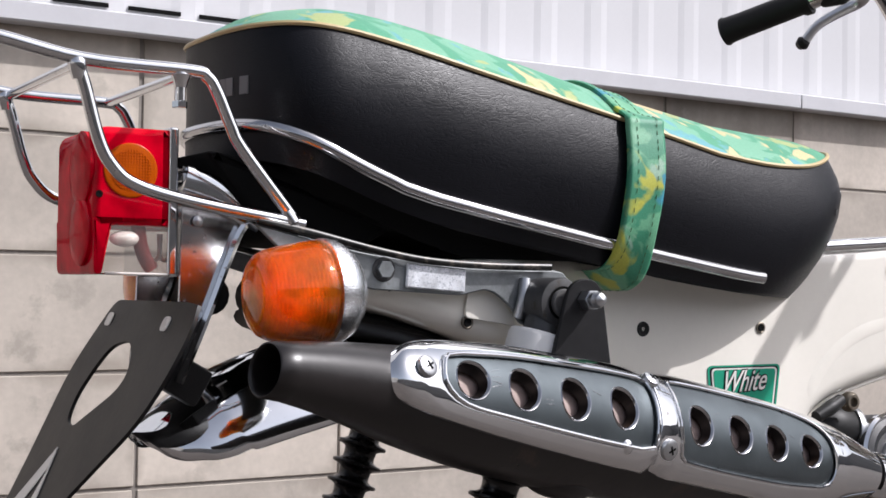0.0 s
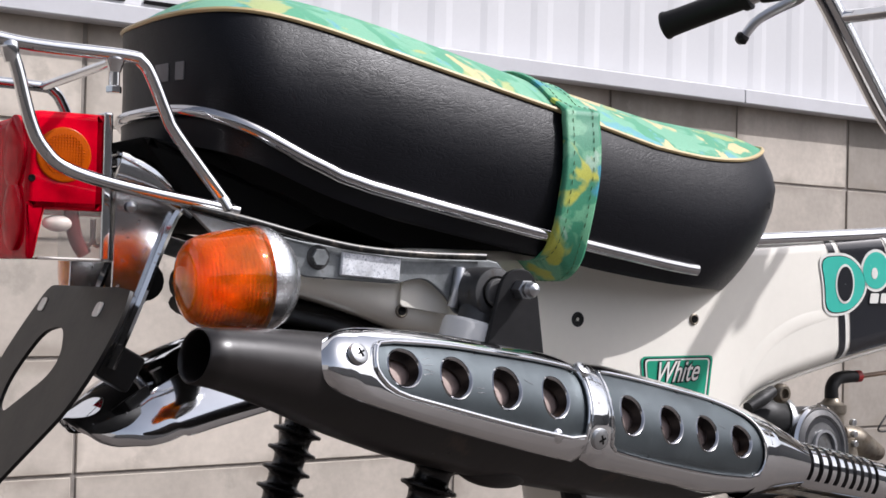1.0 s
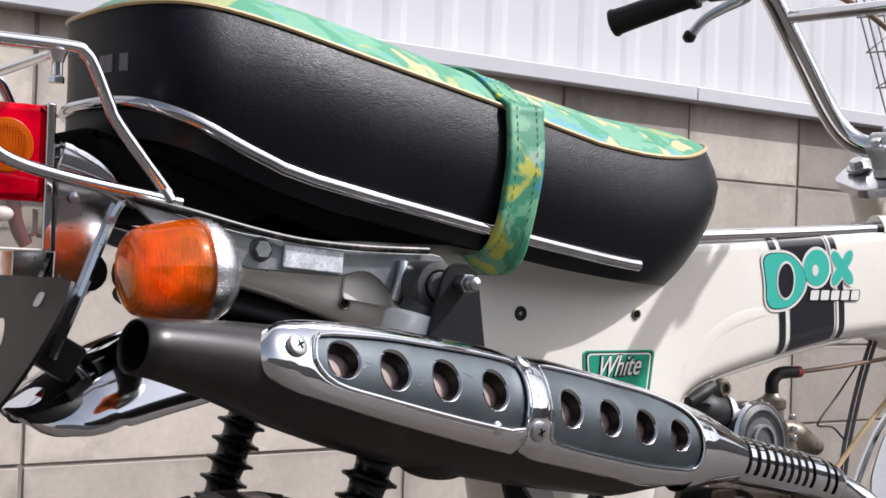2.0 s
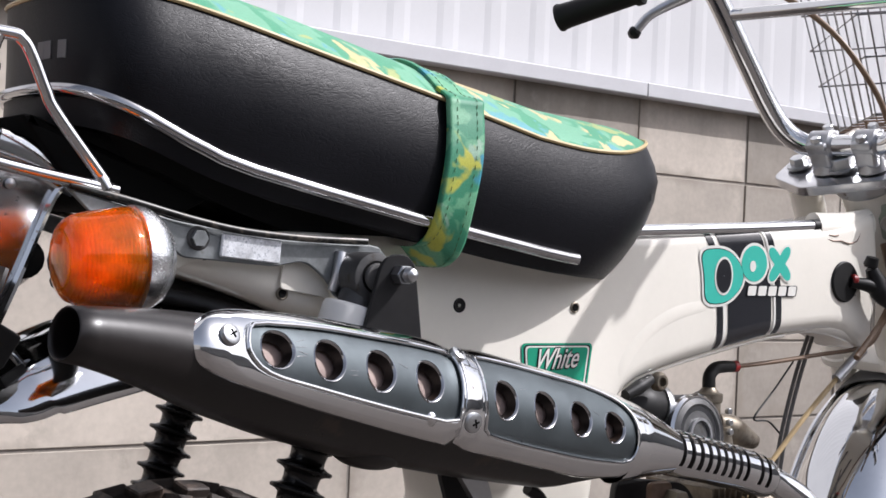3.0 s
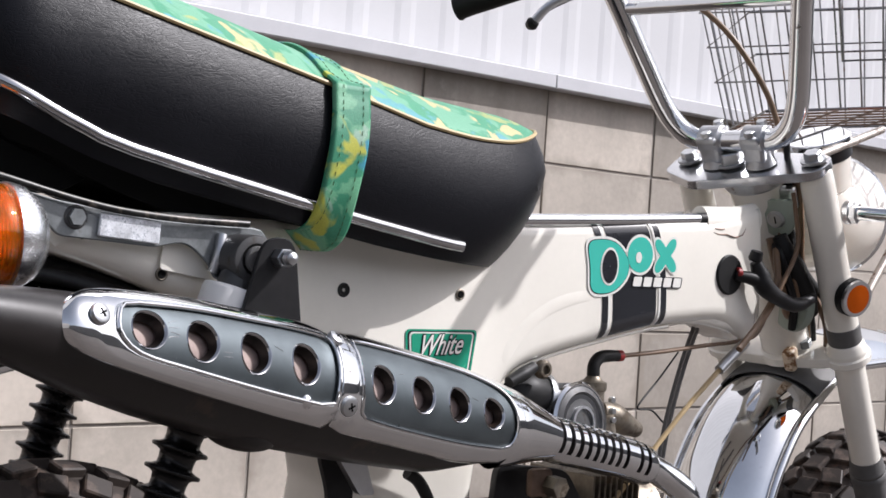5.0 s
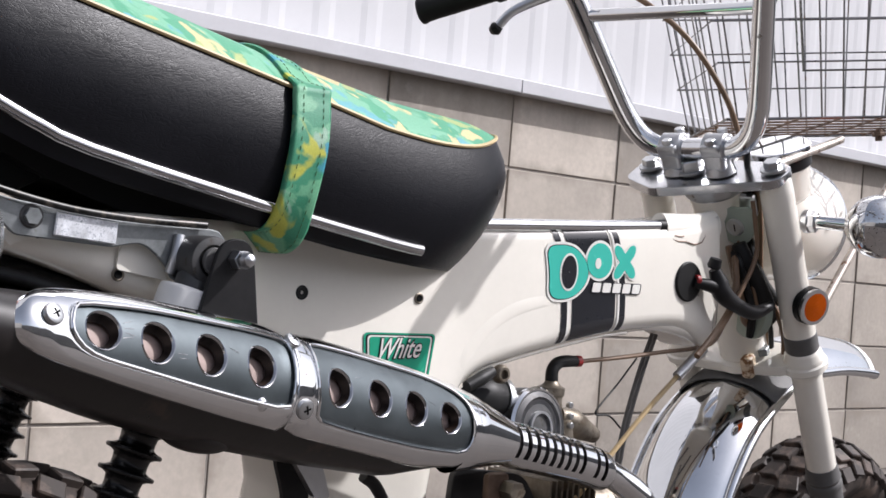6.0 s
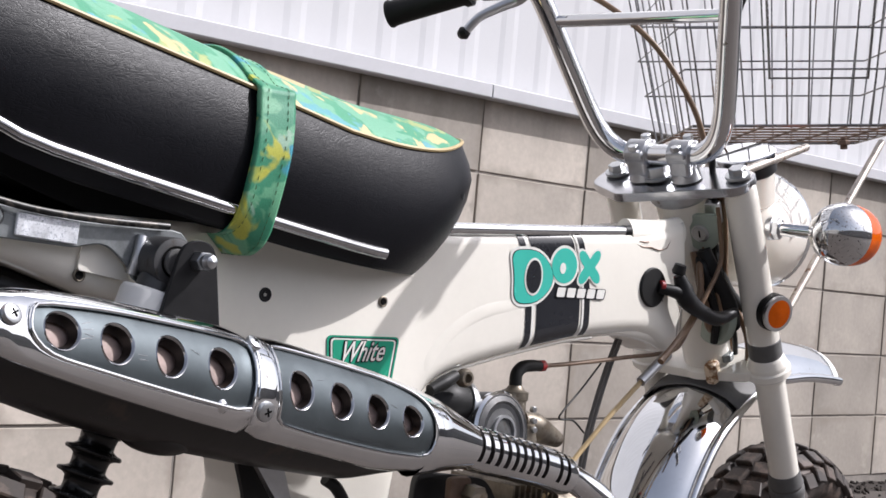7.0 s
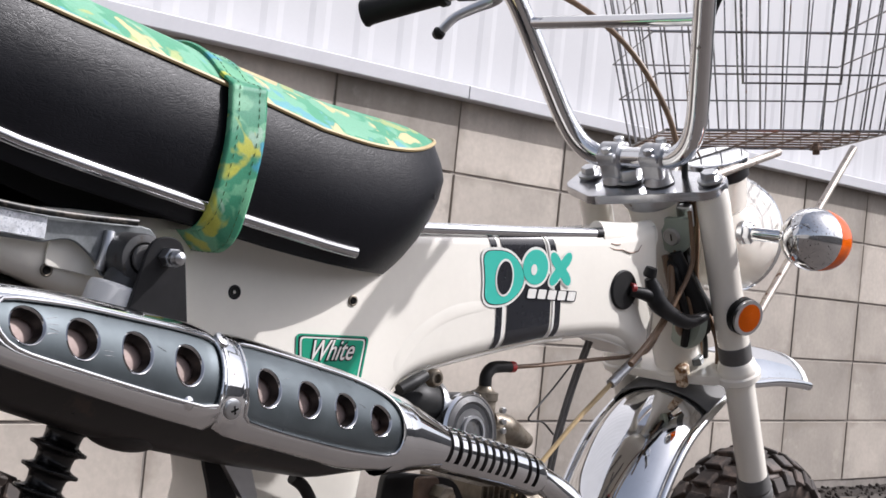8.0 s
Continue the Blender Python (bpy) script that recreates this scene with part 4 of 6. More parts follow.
shield = None
for outline, k in SHIELD:
    outer = skin(outline, 0.01)
    panel, holes, degs = PANELS[k]
    inner = skin(panel, 0.01)
    cx = sum(p[0] for p in inner) / len(inner)
    cy = sum(p[1] for p in inner) / len(inner)
    bm = bmesh.new()
    sheet_patch(bm, (cx, cy), outer, inner, [(0, -0.002), (0.1, LIFT * 0.62), (0.25, LIFT * 0.92), (0.5, LIFT + 0.0012), (0.85, LIFT + 0.0012), (0.95, LIFT + 0.0009), (1, LIFT - 0.0005)], 14, 128)
    ob = part("heat_shield", bm, CHROME, shield or muffler, "chrome heat shield pierced with round holes" if not shield else "", sharp=60)
    shield = shield or ob
    cuts = [min(p[0] for p in inner) - 1] + [(a + b) / 2 for a, b in zip(holes, holes[1:])] + [max(p[0] for p in inner) + 1]
    for i, (hx, deg) in enumerate(zip(holes, degs)):
        bm = bmesh.new()
        cell = clip_x(inner, cuts[i], cuts[i + 1])
        ring = circle(hx, deg * DEG, 0.0143)
        sheet_patch(bm, (hx, deg * DEG), cell, ring, [(0, LIFT - 0.0005), (0.08, LIFT - 0.0005), (1, LIFT - 0.0005)], 6, 64, True)
        lipbm = bmesh.new()
        sheet_patch(lipbm, (hx, deg * DEG), circle(hx, deg * DEG, 0.0159), circle(hx, deg * DEG, 0.0136), [(0, LIFT - 0.0006), (0.35, LIFT + 0.0003), (0.7, LIFT - 0.0004), (1, LIFT - 0.0018)], 6, 40, True)
        wallbm = bmesh.new()
        sheet_patch(wallbm, (hx, deg * DEG), circle(hx, deg * DEG, 0.0136), circle(hx, deg * DEG, 0.0131), [(0, LIFT - 0.0018), (0.5, LIFT - 0.006), (1, -0.002)], 3, 40, True)
        # black walls put the shade inside the holes into the colour
        part("hole_wall", wallbm, BLACK_PAINT, muffler, sharp=60)
        part("shield_panel", bm, SATIN, muffler, "satin grey panel of the heat shield", sharp=60)
        part("hole_rim", lipbm, RIM_STEEL, muffler, sharp=60)
    bead = [can_point(p.x, p.y / DEG, LIFT + 0.0012) for p in loop_from((cx, cy), inner, 110)]
    part("panel_bead", tube(bead + [bead[0]], 0.0015, 8, per=1), CHROME, muffler)


def screw(x, deg, radius, parent, out=None):
    c = can_point(x, deg, LIFT + 0.003)
    d = (can_point(x, deg, 0.05) - can_point(x, deg, 0.0)).normalized() if out is None else Vector(out)
    ob = part("screw", lathe([(radius * 1.28, -0.002), (radius * 1.28, 0.0004), (radius * 1.22, 0.0016), (radius * 1.0, 0.0022), (radius * 0.6, 0.0027), (0.0002, 0.0029)], c, d, 28), STEEL, parent, "crosshead pan screw")
    m = Matrix.Translation(c + d * 0.0027) @ axes(d)
    bm = block((radius * 1.1, radius * 0.22, 0.0012), m @ pose(0, 0, 0, 0, 0, 20))
    block((radius * 0.22, radius * 1.1, 0.0012), m @ pose(0, 0, 0, 0, 0, 20), bm=bm)
    part("cross_slot", bm, DARK, ob)


screw(-0.3552, 25.9, 0.0060, muffler)
screw(-0.1124, -8.6, 0.0066, muffler)
screw(-0.1215, 50, 0.0056, muffler)

random.seed(11)
for x, deg, slope in ((-0.2945, 32, 3), (-0.2940, 27, 1.5), (-0.2935, 23, -1), (-0.2950, 18, 2), (-0.2450, 14, 1), (-0.2440, 11, 0.5), (-0.1930, 30, -3), (-0.0500, 30, 2), (0.0500, 26, -2)):
    run = [can_point(x + 0.0085 * q / 3, deg + slope * q / 3 + random.uniform(-0.4, 0.4), LIFT - 0.0004 - sink(x, deg)) for q in range(4)]
    part("scratch", tube(run, 0.0002, 5, per=2), RIM_STEEL, muffler)
at_ = can_point(-0.156, -12.5, LIFT)
part("dent", lathe([(0.0062, -0.001), (0.005, 0.0012), (0.003, 0.0022), (0.0002, 0.0024)], at_, can_point(-0.156, -12.5, 1) - at_, 20), CHROME_PITTED, muffler)
# strap over the joint of the two shield halves
bm = bmesh.new()
rings(bm, [[can_point(x, -21 + 80 * j / 30, LIFT + h) for j in range(31)] for x, h in ((-0.1225, 0.0), (-0.1222, 0.0018), (-0.1195, 0.0024), (-0.1065, 0.0024), (-0.1035, 0.0018), (-0.1032, 0.0))], closed=False)
part("shield_strap", bm, CHROME, muffler, "chrome strap between the shield's halves", sharp=60)

# forward cover and slotted sleeve of the header pipe
bm = bmesh.new()
rows = []
for i in range(15):
    x = 0.118 + (0.203 - 0.118) * i / 14
    f = max(0, i - 3) / 11
    rows.append([can_point(x, -82 + 180 * j / 22, ((LIFT + 0.0012) * (1 - f) + 0.0026 * f) * (1 - abs(j / 11 - 1) ** 6)) for j in range(23)])
rings(bm, rows, closed=False)
part("pipe_cover", bm, CHROME, muffler, "chrome cover of the exhaust pipe", sharp=70)
SLOTS = [0.2065 + 0.0139 * i for i in range(9)] + [0.3455, 0.3610]
stations = [(0.196, 0.0005, False), (0.1975, 0.0016, False)]
for q in SLOTS:
    stations += [(q - 0.0034, 0.0, True), (q + 0.0034, 0.0, False)]
stations += [(0.377, 0.0, False), (0.3835, -0.0016, False), (0.385, -0.005, False)]
bm = bmesh.new()
made = []
SIDES = 44
for x, h, cut in stations:
    made.append([bm.verts.new(can_point(x, 360 * j / SIDES, 0.0228 - can_mid(x)[1] + h)) for j in range(SIDES)])
for i in range(len(stations) - 1):
    for j in range(SIDES):
        deg = 360 * (j + 0.5) / SIDES
        if stations[i][2] and (deg < 112 or deg > 328):
            continue
        k = (j + 1) % SIDES
        bm.faces.new((made[i][j], made[i][k], made[i + 1][k], made[i + 1][j]))
bmesh.ops.recalc_face_normals(bm, faces=bm.faces)
bmesh.ops.solidify(bm, geom=bm.faces[:], thickness=0.0011)
part("slotted_sleeve", bm, CHROME, muffler, "chrome sleeve with a row of slots", sharp=35)
bm = bmesh.new()
rings(bm, [[can_point(0.20 + 0.182 * i / 12, 360 * j / 24, 0.0192 - can_mid(0.20 + 0.182 * i / 12)[1]) for j in range(24)] for i in range(13)])
part("sleeve_core", bm, BLACK_PAINT, muffler, "black pipe inside the sleeve")
header = [can_mid(0.24)[0], can_mid(0.34)[0], can_mid(0.41)[0], Vector((0.452, -0.085, 0.31)), Vector((0.468, -0.075, 0.27)), Vector((0.46, -0.06, 0.22)), Vector((0.42, -0.04, 0.2))]
part("header_pipe", tube(header, 0.0155, 20), CHROME, muffler, "bent chrome exhaust pipe")

at_ = can_point(-0.166, -90, -0.006)
bm = bmesh.new()
bmesh.ops.create_uvsphere(bm, u_segments=28, v_segments=16, radius=1, matrix=Matrix.Translation(at_) @ pose(0, 0, 0, 0, 10, 13) @ Matrix.Diagonal((0.034, 0.022, 0.0125, 1)))
part("drain_bulge", bm, BLACK_PAINT, muffler)

# hanger: plate, bolt, shock eye
plate = [(-0.151, 0.560, 0.018), (-0.121, 0.561, 0.018), (-0.109, 0.482, 0.003), (-0.170, 0.484, 0.003)]
bm = slab(rounded([(x, z, r) for x, z, r in plate], 0.004, 6), 0.005, None, 0.0008, 1)
bm.transform(Matrix(((1, 0, 0, 0), (0, 0, 1, -0.160), (0, 1, 0, 0), (0, 0, 0, 1))))
hanger = part("hanger", bm, BLACK, bike, "black steel hanger plate of the muffler")
bm = hexagon((-0.1365, -0.160, 0.544), (-0.1365, -0.172, 0.544), 0.0082)
bm = rod((-0.1365, -0.172, 0.544), (-0.1365, -0.178, 0.544), 0.0065, 14, bm)
lathe([(0.0065, 0), (0.005, 0.004), (0.001, 0.006)], (-0.1365, -0.178, 0.544), (0, -1, 0), 14, bm)
part("nut", bm, STEEL, hanger, "domed steel nut")


def shock(side):
    eye, foot = Vector((-0.148, 0.128 * side, 0.541)), Vector((-0.249, 0.125 * side, 0.215))
    d = (foot - eye).normalized()
    ob = part("shock_absorber", lathe([(0.0195, 0.0), (0.0205, 0.002), (0.0205, 0.030), (0.0195, 0.032)], eye - Vector((0, 0.016, 0)), (0, 1, 0), 32), GREY_CASTING, bike, "rear shock absorber with white cover and black bellows")
    part("face", lathe([(0.0195, 0.0), (0.0135, 0.0012), (0.0003, 0.0013)], eye + Vector((0, 0.016 * side, 0)), (0, side, 0), 32), GREY_CASTING, ob)
    part("bush_ring", lathe([(0.0135, 0.0008), (0.0135, 0.0022), (0.0118, 0.0022), (0.0115, 0.001)], eye + Vector((0, 0.016 * side, 0)), (0, side, 0), 32), DARK, ob)
    part("bush", lathe([(0.0115, 0.001), (0.0113, 0.0042), (0.0105, 0.0052), (0.0003, 0.0054)], eye + Vector((0, 0.016 * side, 0)), (0, side, 0), 28), GREY_RUBBER, ob, "worn rubber bush")
    part("neck", lathe([(0.013, 0.012), (0.0165, 0.017), (0.0168, 0.027), (0.0205, 0.0285), (0.0205, 0.031)], eye, d, 28), GREY_CASTING, ob)
    part("cover", lathe([(0.020, 0.0265), (0.0260, 0.0275), (0.0272, 0.031), (0.0272, 0.115), (0.0225, 0.118)], eye, d, 28), WHITE_PLASTIC, ob, "white plastic cover")
    prof, h = [(0.0145, 0.115)], 0.118
    while h < 0.30:
        prof += [(0.0148, h), (0.0150, h + 0.0045), (0.0185, h + 0.0066), (0.0228, h + 0.0076), (0.0236, h + 0.0092), (0.0228, h + 0.0108), (0.0185, h + 0.0118), (0.0155, h + 0.0136)]
        h += 0.0185
    part("bellows", lathe(prof + [(0.0145, h)], eye, d, 28), GLOSSY_RUBBER, ob, "black rubber bellows", sharp=70)
    part("lower_eye", rod(foot - Vector((0, 0.014, 0)), foot + Vector((0, 0.014, 0)), 0.015, 18), STEEL, ob)


shock(-1)
shock(1)

# ---- carrier bracket along the seat's underside, on both sides ----
for side in (-1, 1):
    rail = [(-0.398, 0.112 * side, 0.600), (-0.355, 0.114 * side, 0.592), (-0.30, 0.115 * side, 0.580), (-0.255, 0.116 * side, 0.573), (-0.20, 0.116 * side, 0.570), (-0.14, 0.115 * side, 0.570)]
    stay = part("carrier_stay", tube(rail, 1, 10, flat=(0.0024, 0.0030)), GRIMY_DARKENED, bike, "flattened grimy carrier stay, chrome darkened for the seat's reflection")
    web = [(-0.40, 0.598, 0.004), (-0.31, 0.578, 0.01), (-0.222, 0.568, 0.003), (-0.15, 0.567, 0.01), (-0.118, 0.568, 0.016), (-0.115, 0.535, 0.016), (-0.135, 0.522, 0.008), (-0.166, 0.522, 0.006), (-0.172, 0.535, 0.01),
           (-0.195, 0.552, 0.01), (-0.222, 0.546, 0.004), (-0.305, 0.550, 0.005), (-0.318, 0.562, 0.006), (-0.38, 0.580, 0.005)]
    bm = slab(rounded(web, 0.004, 3), 0.004, None, 0.001, 1)
    bm.transform(Matrix(((1, 0, 0, 0), (0, 0, 1, 0.108 * side - 0.002), (0, 1, 0, 0), (0, 0, 0, 1))))
    part("bracket", bm, GALVANISED, stay, "grey zinc-plated carrier bracket")
    part("bracket_plate", block((0.053, 0.004, 0.019), Matrix.Translation((-0.2465, 0.112 * side, 0.5595)) @ pose(0, 0, 0, 0, 4, 0), 0.001, 1), BRIGHT_ZINC, stay)
    part("bracket_rib", tube([(-0.163, 0.112 * side, 0.560), (-0.166, 0.1145 * side, 0.545), (-0.17, 0.113 * side, 0.528)], 0.005, 10), STEEL, stay)
    part("washer", rod((-0.292, 0.109 * side, 0.5655), (-0.292, 0.1115 * side, 0.5655), 0.0098, 20), GREY_CASTING, stay)
    part("bolt", hexagon((-0.292, 0.111 * side, 0.5655), (-0.292, 0.1155 * side, 0.5655), 0.0072), GALVANISED, stay)
# rubber hugger between frame and wheel
part("inner_fender", tube([(-0.345, 0, 0.525), (-0.28, 0, 0.522), (-0.2, 0, 0.5), (-0.12, 0, 0.45), (-0.07, 0, 0.39)], 1, 16, flat=(0.07, 0.012)), RUBBER, bike, "black rubber inner fender")
# seat pan
bm = bmesh.new()
rings(bm, [[Vector((p.x * 0.93 - 0.004, p.y * 0.86, p.z + 0.002)) for p in seat_ring(0.0)], [Vector((p.x * 0.9, p.y * 0.8, max(p.z - 0.022, 0.576) if p.x < 0.06 else p.z + 0.006)) for p in seat_ring(0.0)]])
part("seat_pan", bm, DARK, seat, "black steel seat pan")

# ---- rear carrier ----
R = 0.0048
for side in (-1, 1):
    y = 0.11 * side
    part("rail", tube([(-0.66, y * 0.9, 0.724), (-0.6, y, 0.7205), (-0.53, y, 0.7085), (-0.452, y, 0.7065), (-0.438, y, 0.703), (-0.430, y, 0.692), (-0.419, y, 0.668), (-0.410, y, 0.652), (-0.37, y, 0.604)], R, 14), CHROME_PITTED, bike, "chrome carrier rail beside the seat")
    part("rail_post", tube([(-0.535, y, 0.7085), (-0.528, y, 0.69), (-0.518, y, 0.655), (-0.508, y, 0.636), (-0.49, y, 0.622), (-0.445, y, 0.611), (-0.36, y, 0.598)], R, 14), CHROME_PITTED, bike, "bent chrome carrier post")
    part("weld", lathe([(0.004, -0.004), (0.0066, -0.001), (0.0060, 0.004), (0.0050, 0.009)], (-0.37, y, 0.600), (-0.45, 0, 0.8), 14), CHROME_PITTED, bike)
    part("weld", lathe([(0.004, -0.003), (0.0064, 0.0), (0.0068, 0.003), (0.0058, 0.008), (0.0048, 0.013)], (-0.534, y, 0.707), (0.15, 0, -1), 14), CHROME_PITTED, bike)
for xx in (-0.53, -0.447):
    part("crossbar", tube([(xx, -0.11, 0.7065), (xx, 0.11, 0.7065)], 0.0038, 12, per=1), CHROME_PITTED, bike, "chrome carrier crossbar")
bm = rod((-0.458, -0.108, 0.704), (-0.458, -0.108, 0.684), 0.0042, 12)
hexagon((-0.458, -0.108, 0.684), (-0.458, -0.108, 0.679), 0.0058, bm)
lathe([(0.004, 0.0), (0.0075, 0.003), (0.0055, 0.008), (0.0044, 0.012)], (-0.458, -0.109, 0.706), (0, 0, -1), 14, bm)
part("bolt", bm, CHROME_PITTED, bike)

# ---- tail lamp ----
def lamp_box(x0, x1, half, z0, z1, r, mat, name, parent, label=""):
    return part(name, block((x1 - x0, 2 * half, z1 - z0), Matrix.Translation(((x0 + x1) / 2, 0, (z0 + z1) / 2)), r, 4), mat, parent, label)


tail = lamp_box(-0.447, -0.4395, 0.055, 0.558, 0.671, 0.002, CHROME, "tail_lamp", bike, "red tail lamp with amber side reflectors and clear lower window")
shape = rounded([(-0.504, 0.669, 0.012), (-0.4455, 0.669, 0.001), (-0.4455, 0.595, 0.001), (-0.504, 0.595, 0.001)], 0.004, 5)
foot = rounded([(-0.504, 0.600, 0.001), (-0.4885, 0.600, 0.001), (-0.4965, 0.5583, 0.004), (-0.503, 0.5583, 0.007)], 0.002, 4)
lens = part("lens", slab(shape, 0.107, Matrix(((1, 0, 0, 0), (0, 0, 1, -0.0535), (0, 1, 0, 0), (0, 0, 0, 1))), 0.006, 4), RED, tail, "red plastic lens")
part("lens_foot", slab(foot, 0.1062, Matrix(((1, 0, 0, 0), (0, 0, 1, -0.0531), (0, 1, 0, 0), (0, 0, 0, 1))), 0.002, 2), RED, lens)
pane = rounded([(-0.4935, 0.5955, 0.001), (-0.4458, 0.5955, 0.001), (-0.4458, 0.5595, 0.001), (-0.498, 0.5595, 0.004)], 0.003, 4)
window = part("window", slab(pane, 0.0012, Matrix(((1, 0, 0, 0), (0, 0, 1, -0.0528), (0, 1, 0, 0), (0, 0, 0, 1)))), CLEAR, tail, "clear plastic number-plate window")
window.visible_shadow = False
for bm in (slab(pane, 0.0012, Matrix(((1, 0, 0, 0), (0, 0, 1, 0.0516), (0, 1, 0, 0), (0, 0, 0, 1)))), block((0.047, 0.103, 0.0012), Matrix.Translation((-0.4695, 0, 0.5589)))):
    part("pane", bm, CLEAR, window).visible_shadow = False
part("pane_edge", tube([(-0.494, -0.0530, 0.5592), (-0.446, -0.0530, 0.5588)], 0.0011, 8, per=1), FOGGED, window)
bm = bmesh.new()
bmesh.ops.create_uvsphere(bm, u_segments=24, v_segments=14, radius=1, matrix=Matrix.Translation((-0.4775, -0.046, 0.5855)) @ Matrix.Diagonal((0.0118, 0.006, 0.0062, 1)))
part("bulb", bm, FOGGED, tail, "fogged bulb behind the window")
part("inner_bracket", tube([(-0.4675, -0.046, 0.598), (-0.4655, -0.046, 0.583), (-0.4620, -0.046, 0.572), (-0.4560, -0.046, 0.5625)], 1, 12, flat=(0.0034, 0.0056)), DARK_RED, tail, "dark red inner bracket")
part("spring_hook", tube([(-0.4578, -0.036, 0.577), (-0.4545, -0.036, 0.5715), (-0.4500, -0.036, 0.570), (-0.4475, -0.036, 0.575), (-0.4478, -0.036, 0.590)], 0.0016, 10), FOGGED, tail)
for z, r in ((0.6385, 0.0285), (0.591, 0.0265)):
    part("rear_reflector", lathe([(r, 0), (r, 0.002), (r * 0.9, 0.0038), (r * 0.55, 0.0052), (0.0005, 0.0056)], (-0.5035, -0.022, z), (-1, 0, 0), 32), RED, tail, "round red reflector")
for side in (-1, 1):
    am = part("side_reflector", lathe([(0.0205, 0), (0.0205, 0.0008), (0.019, 0.0016), (0.0005, 0.0022)], (-0.4765, 0.0533 * side, 0.6365), (0, side, 0), 32), ORANGE, tail, "round amber reflector")
    bm = bmesh.new()
    for i in range(13):
        q = (i - 6) * 0.0022
        w = math.sqrt(max(0.0155 ** 2 - q * q, 0))
        rod((-0.4765 - w, 0.0552 * side, 0.6365 + q), (-0.4765 + w, 0.0552 * side, 0.6365 + q), 0.0004, 5, bm)
        rod((-0.4765 + q, 0.0552 * side, 0.6365 - w), (-0.4765 + q, 0.0552 * side, 0.6365 + w), 0.0004, 5, bm)
    part("reflector_ribs", bm, ORANGE, am)
bm = lathe([(0.0028, 0), (0.0028, 0.0006), (0.0022, 0.0008), (0.0003, 0.0002)], (-0.5, -0.0536, 0.618), (0, -1, 0), 14)
part("screw", bm, DARK, tail)

# lamp bracket: a chrome pressing that runs down to the number plate
lamp_bracket = part("lamp_bracket", block((0.003, 0.104, 0.075), Matrix.Translation((-0.4275, 0, 0.595)), 0.001, 1), CHROME_PITTED, bike, "pitted chrome bracket of the tail lamp")
side_shape = rounded([(-0.435, 0.638, 0.003), (-0.41, 0.628, 0.01), (-0.373, 0.609, 0.006), (-0.388, 0.596, 0.012), (-0.400, 0.57, 0.03), (-0.412, 0.538, 0.03), (-0.436, 0.478, 0.003), (-0.442, 0.477, 0.002), (-0.437, 0.54, 0.01)], 0.004, 4)
for side in (-1, 1):
    bm = slab(side_shape, 0.0025, None, 0.0006, 1)
    bm.transform(Matrix(((1, 0, 0, 0), (0, 0, 1, 0.053 * side), (0, 1, 0, 0), (0, 0, 0, 1))))
    part("side_plate", bm, PLATE_CHROME, lamp_bracket)
    part("bracket_edge", tube([(-0.378, 0.0555 * side, 0.604), (-0.389, 0.0555 * side, 0.595), (-0.400, 0.0555 * side, 0.57), (-0.412, 0.0555 * side, 0.538), (-0.424, 0.0555 * side, 0.508), (-0.437, 0.0555 * side, 0.477)], 1, 8, flat=(0.0052, 0.0042)), CHROME_PITTED, lamp_bracket)
bm = bmesh.new()
rings(bm, [[Vector((x, -0.054, z)), Vector((x, 0.054, z)), Vector((x, 0.054, z + 0.002)), Vector((x, -0.054, z + 0.002))] for x, z in ((-0.436, 0.640), (-0.41, 0.630), (-0.36, 0.606), (-0.33, 0.596))])
part("top_plate", bm, CHROME, lamp_bracket, "", sharp=30)
part("screw", lathe([(0.0042, 0), (0.0042, 0.001), (0.0025, 0.0022), (0.0003, 0.0024)], (-0.424, -0.0556, 0.600), (0, -1, 0), 14), STEEL, lamp_bracket)
for side in (-1, 1):
    wing = [(-0.435, 0.0555 * side, 0.630), (-0.424, 0.0565 * side, 0.627), (-0.405, 0.058 * side, 0.620), (-0.385, 0.0585 * side, 0.610), (-0.372, 0.058 * side, 0.604)]
    part("wing", tube(wing, 1, 20, flat=(0.0035, 0.0125)), CHROME_PITTED, lamp_bracket, "pitted chrome wing of the lamp bracket")
# near-black filler added to close off the dark gap under the seat's tail
part("dark_filler", slab(rounded([(-0.425, 0.655), (-0.33, 0.640), (-0.26, 0.60), (-0.29, 0.583), (-0.368, 0.585)], 0.01), 0.14, Matrix(((1, 0, 0, 0), (0, 0, 1, -0.07), (0, 1, 0, 0), (0, 0, 0, 1))), 0.006, 2), DARK, bike, "near-black filler block added under the seat's tail")

# number plate holder: black forked plate, leaning back
tilt = Matrix.Translation((-0.441, 0.0, 0.538)) @ pose(0, 0, 0, 0, 25, 0) @ Matrix(((0, 0, 1, 0), (1, 0, 0, 0), (0, 1, 0, 0), (0, 0, 0, 1)))
out = rounded([(-0.108, 0.001, 0.006), (0.093, 0.0, 0.012), (0.114, -0.032, 0.02), (0.133, -0.07, 0.03), (0.132, -0.138, 0.03), (0.136, -0.19, 0.01), (0.145, -0.27, 0.01), (0.055, -0.27, 0.01), (0.016, -0.195, 0.02), (-0.024, -0.158, 0.02), (-0.092, -0.098, 0.02), (-0.112, -0.06, 0.02), (-0.117, -0.02, 0.01)], 0.01, 5)
hole = rounded([(0.010, -0.034, 0.015), (0.050, -0.040, 0.02), (0.0705, -0.066, 0.02), (0.080, -0.088, 0.02), (0.074, -0.108, 0.008), (0.052, -0.113, 0.01), (-0.016, -0.076, 0.015), (-0.024, -0.060, 0.015), (-0.008, -0.042, 0.015)], 0.012, 5)


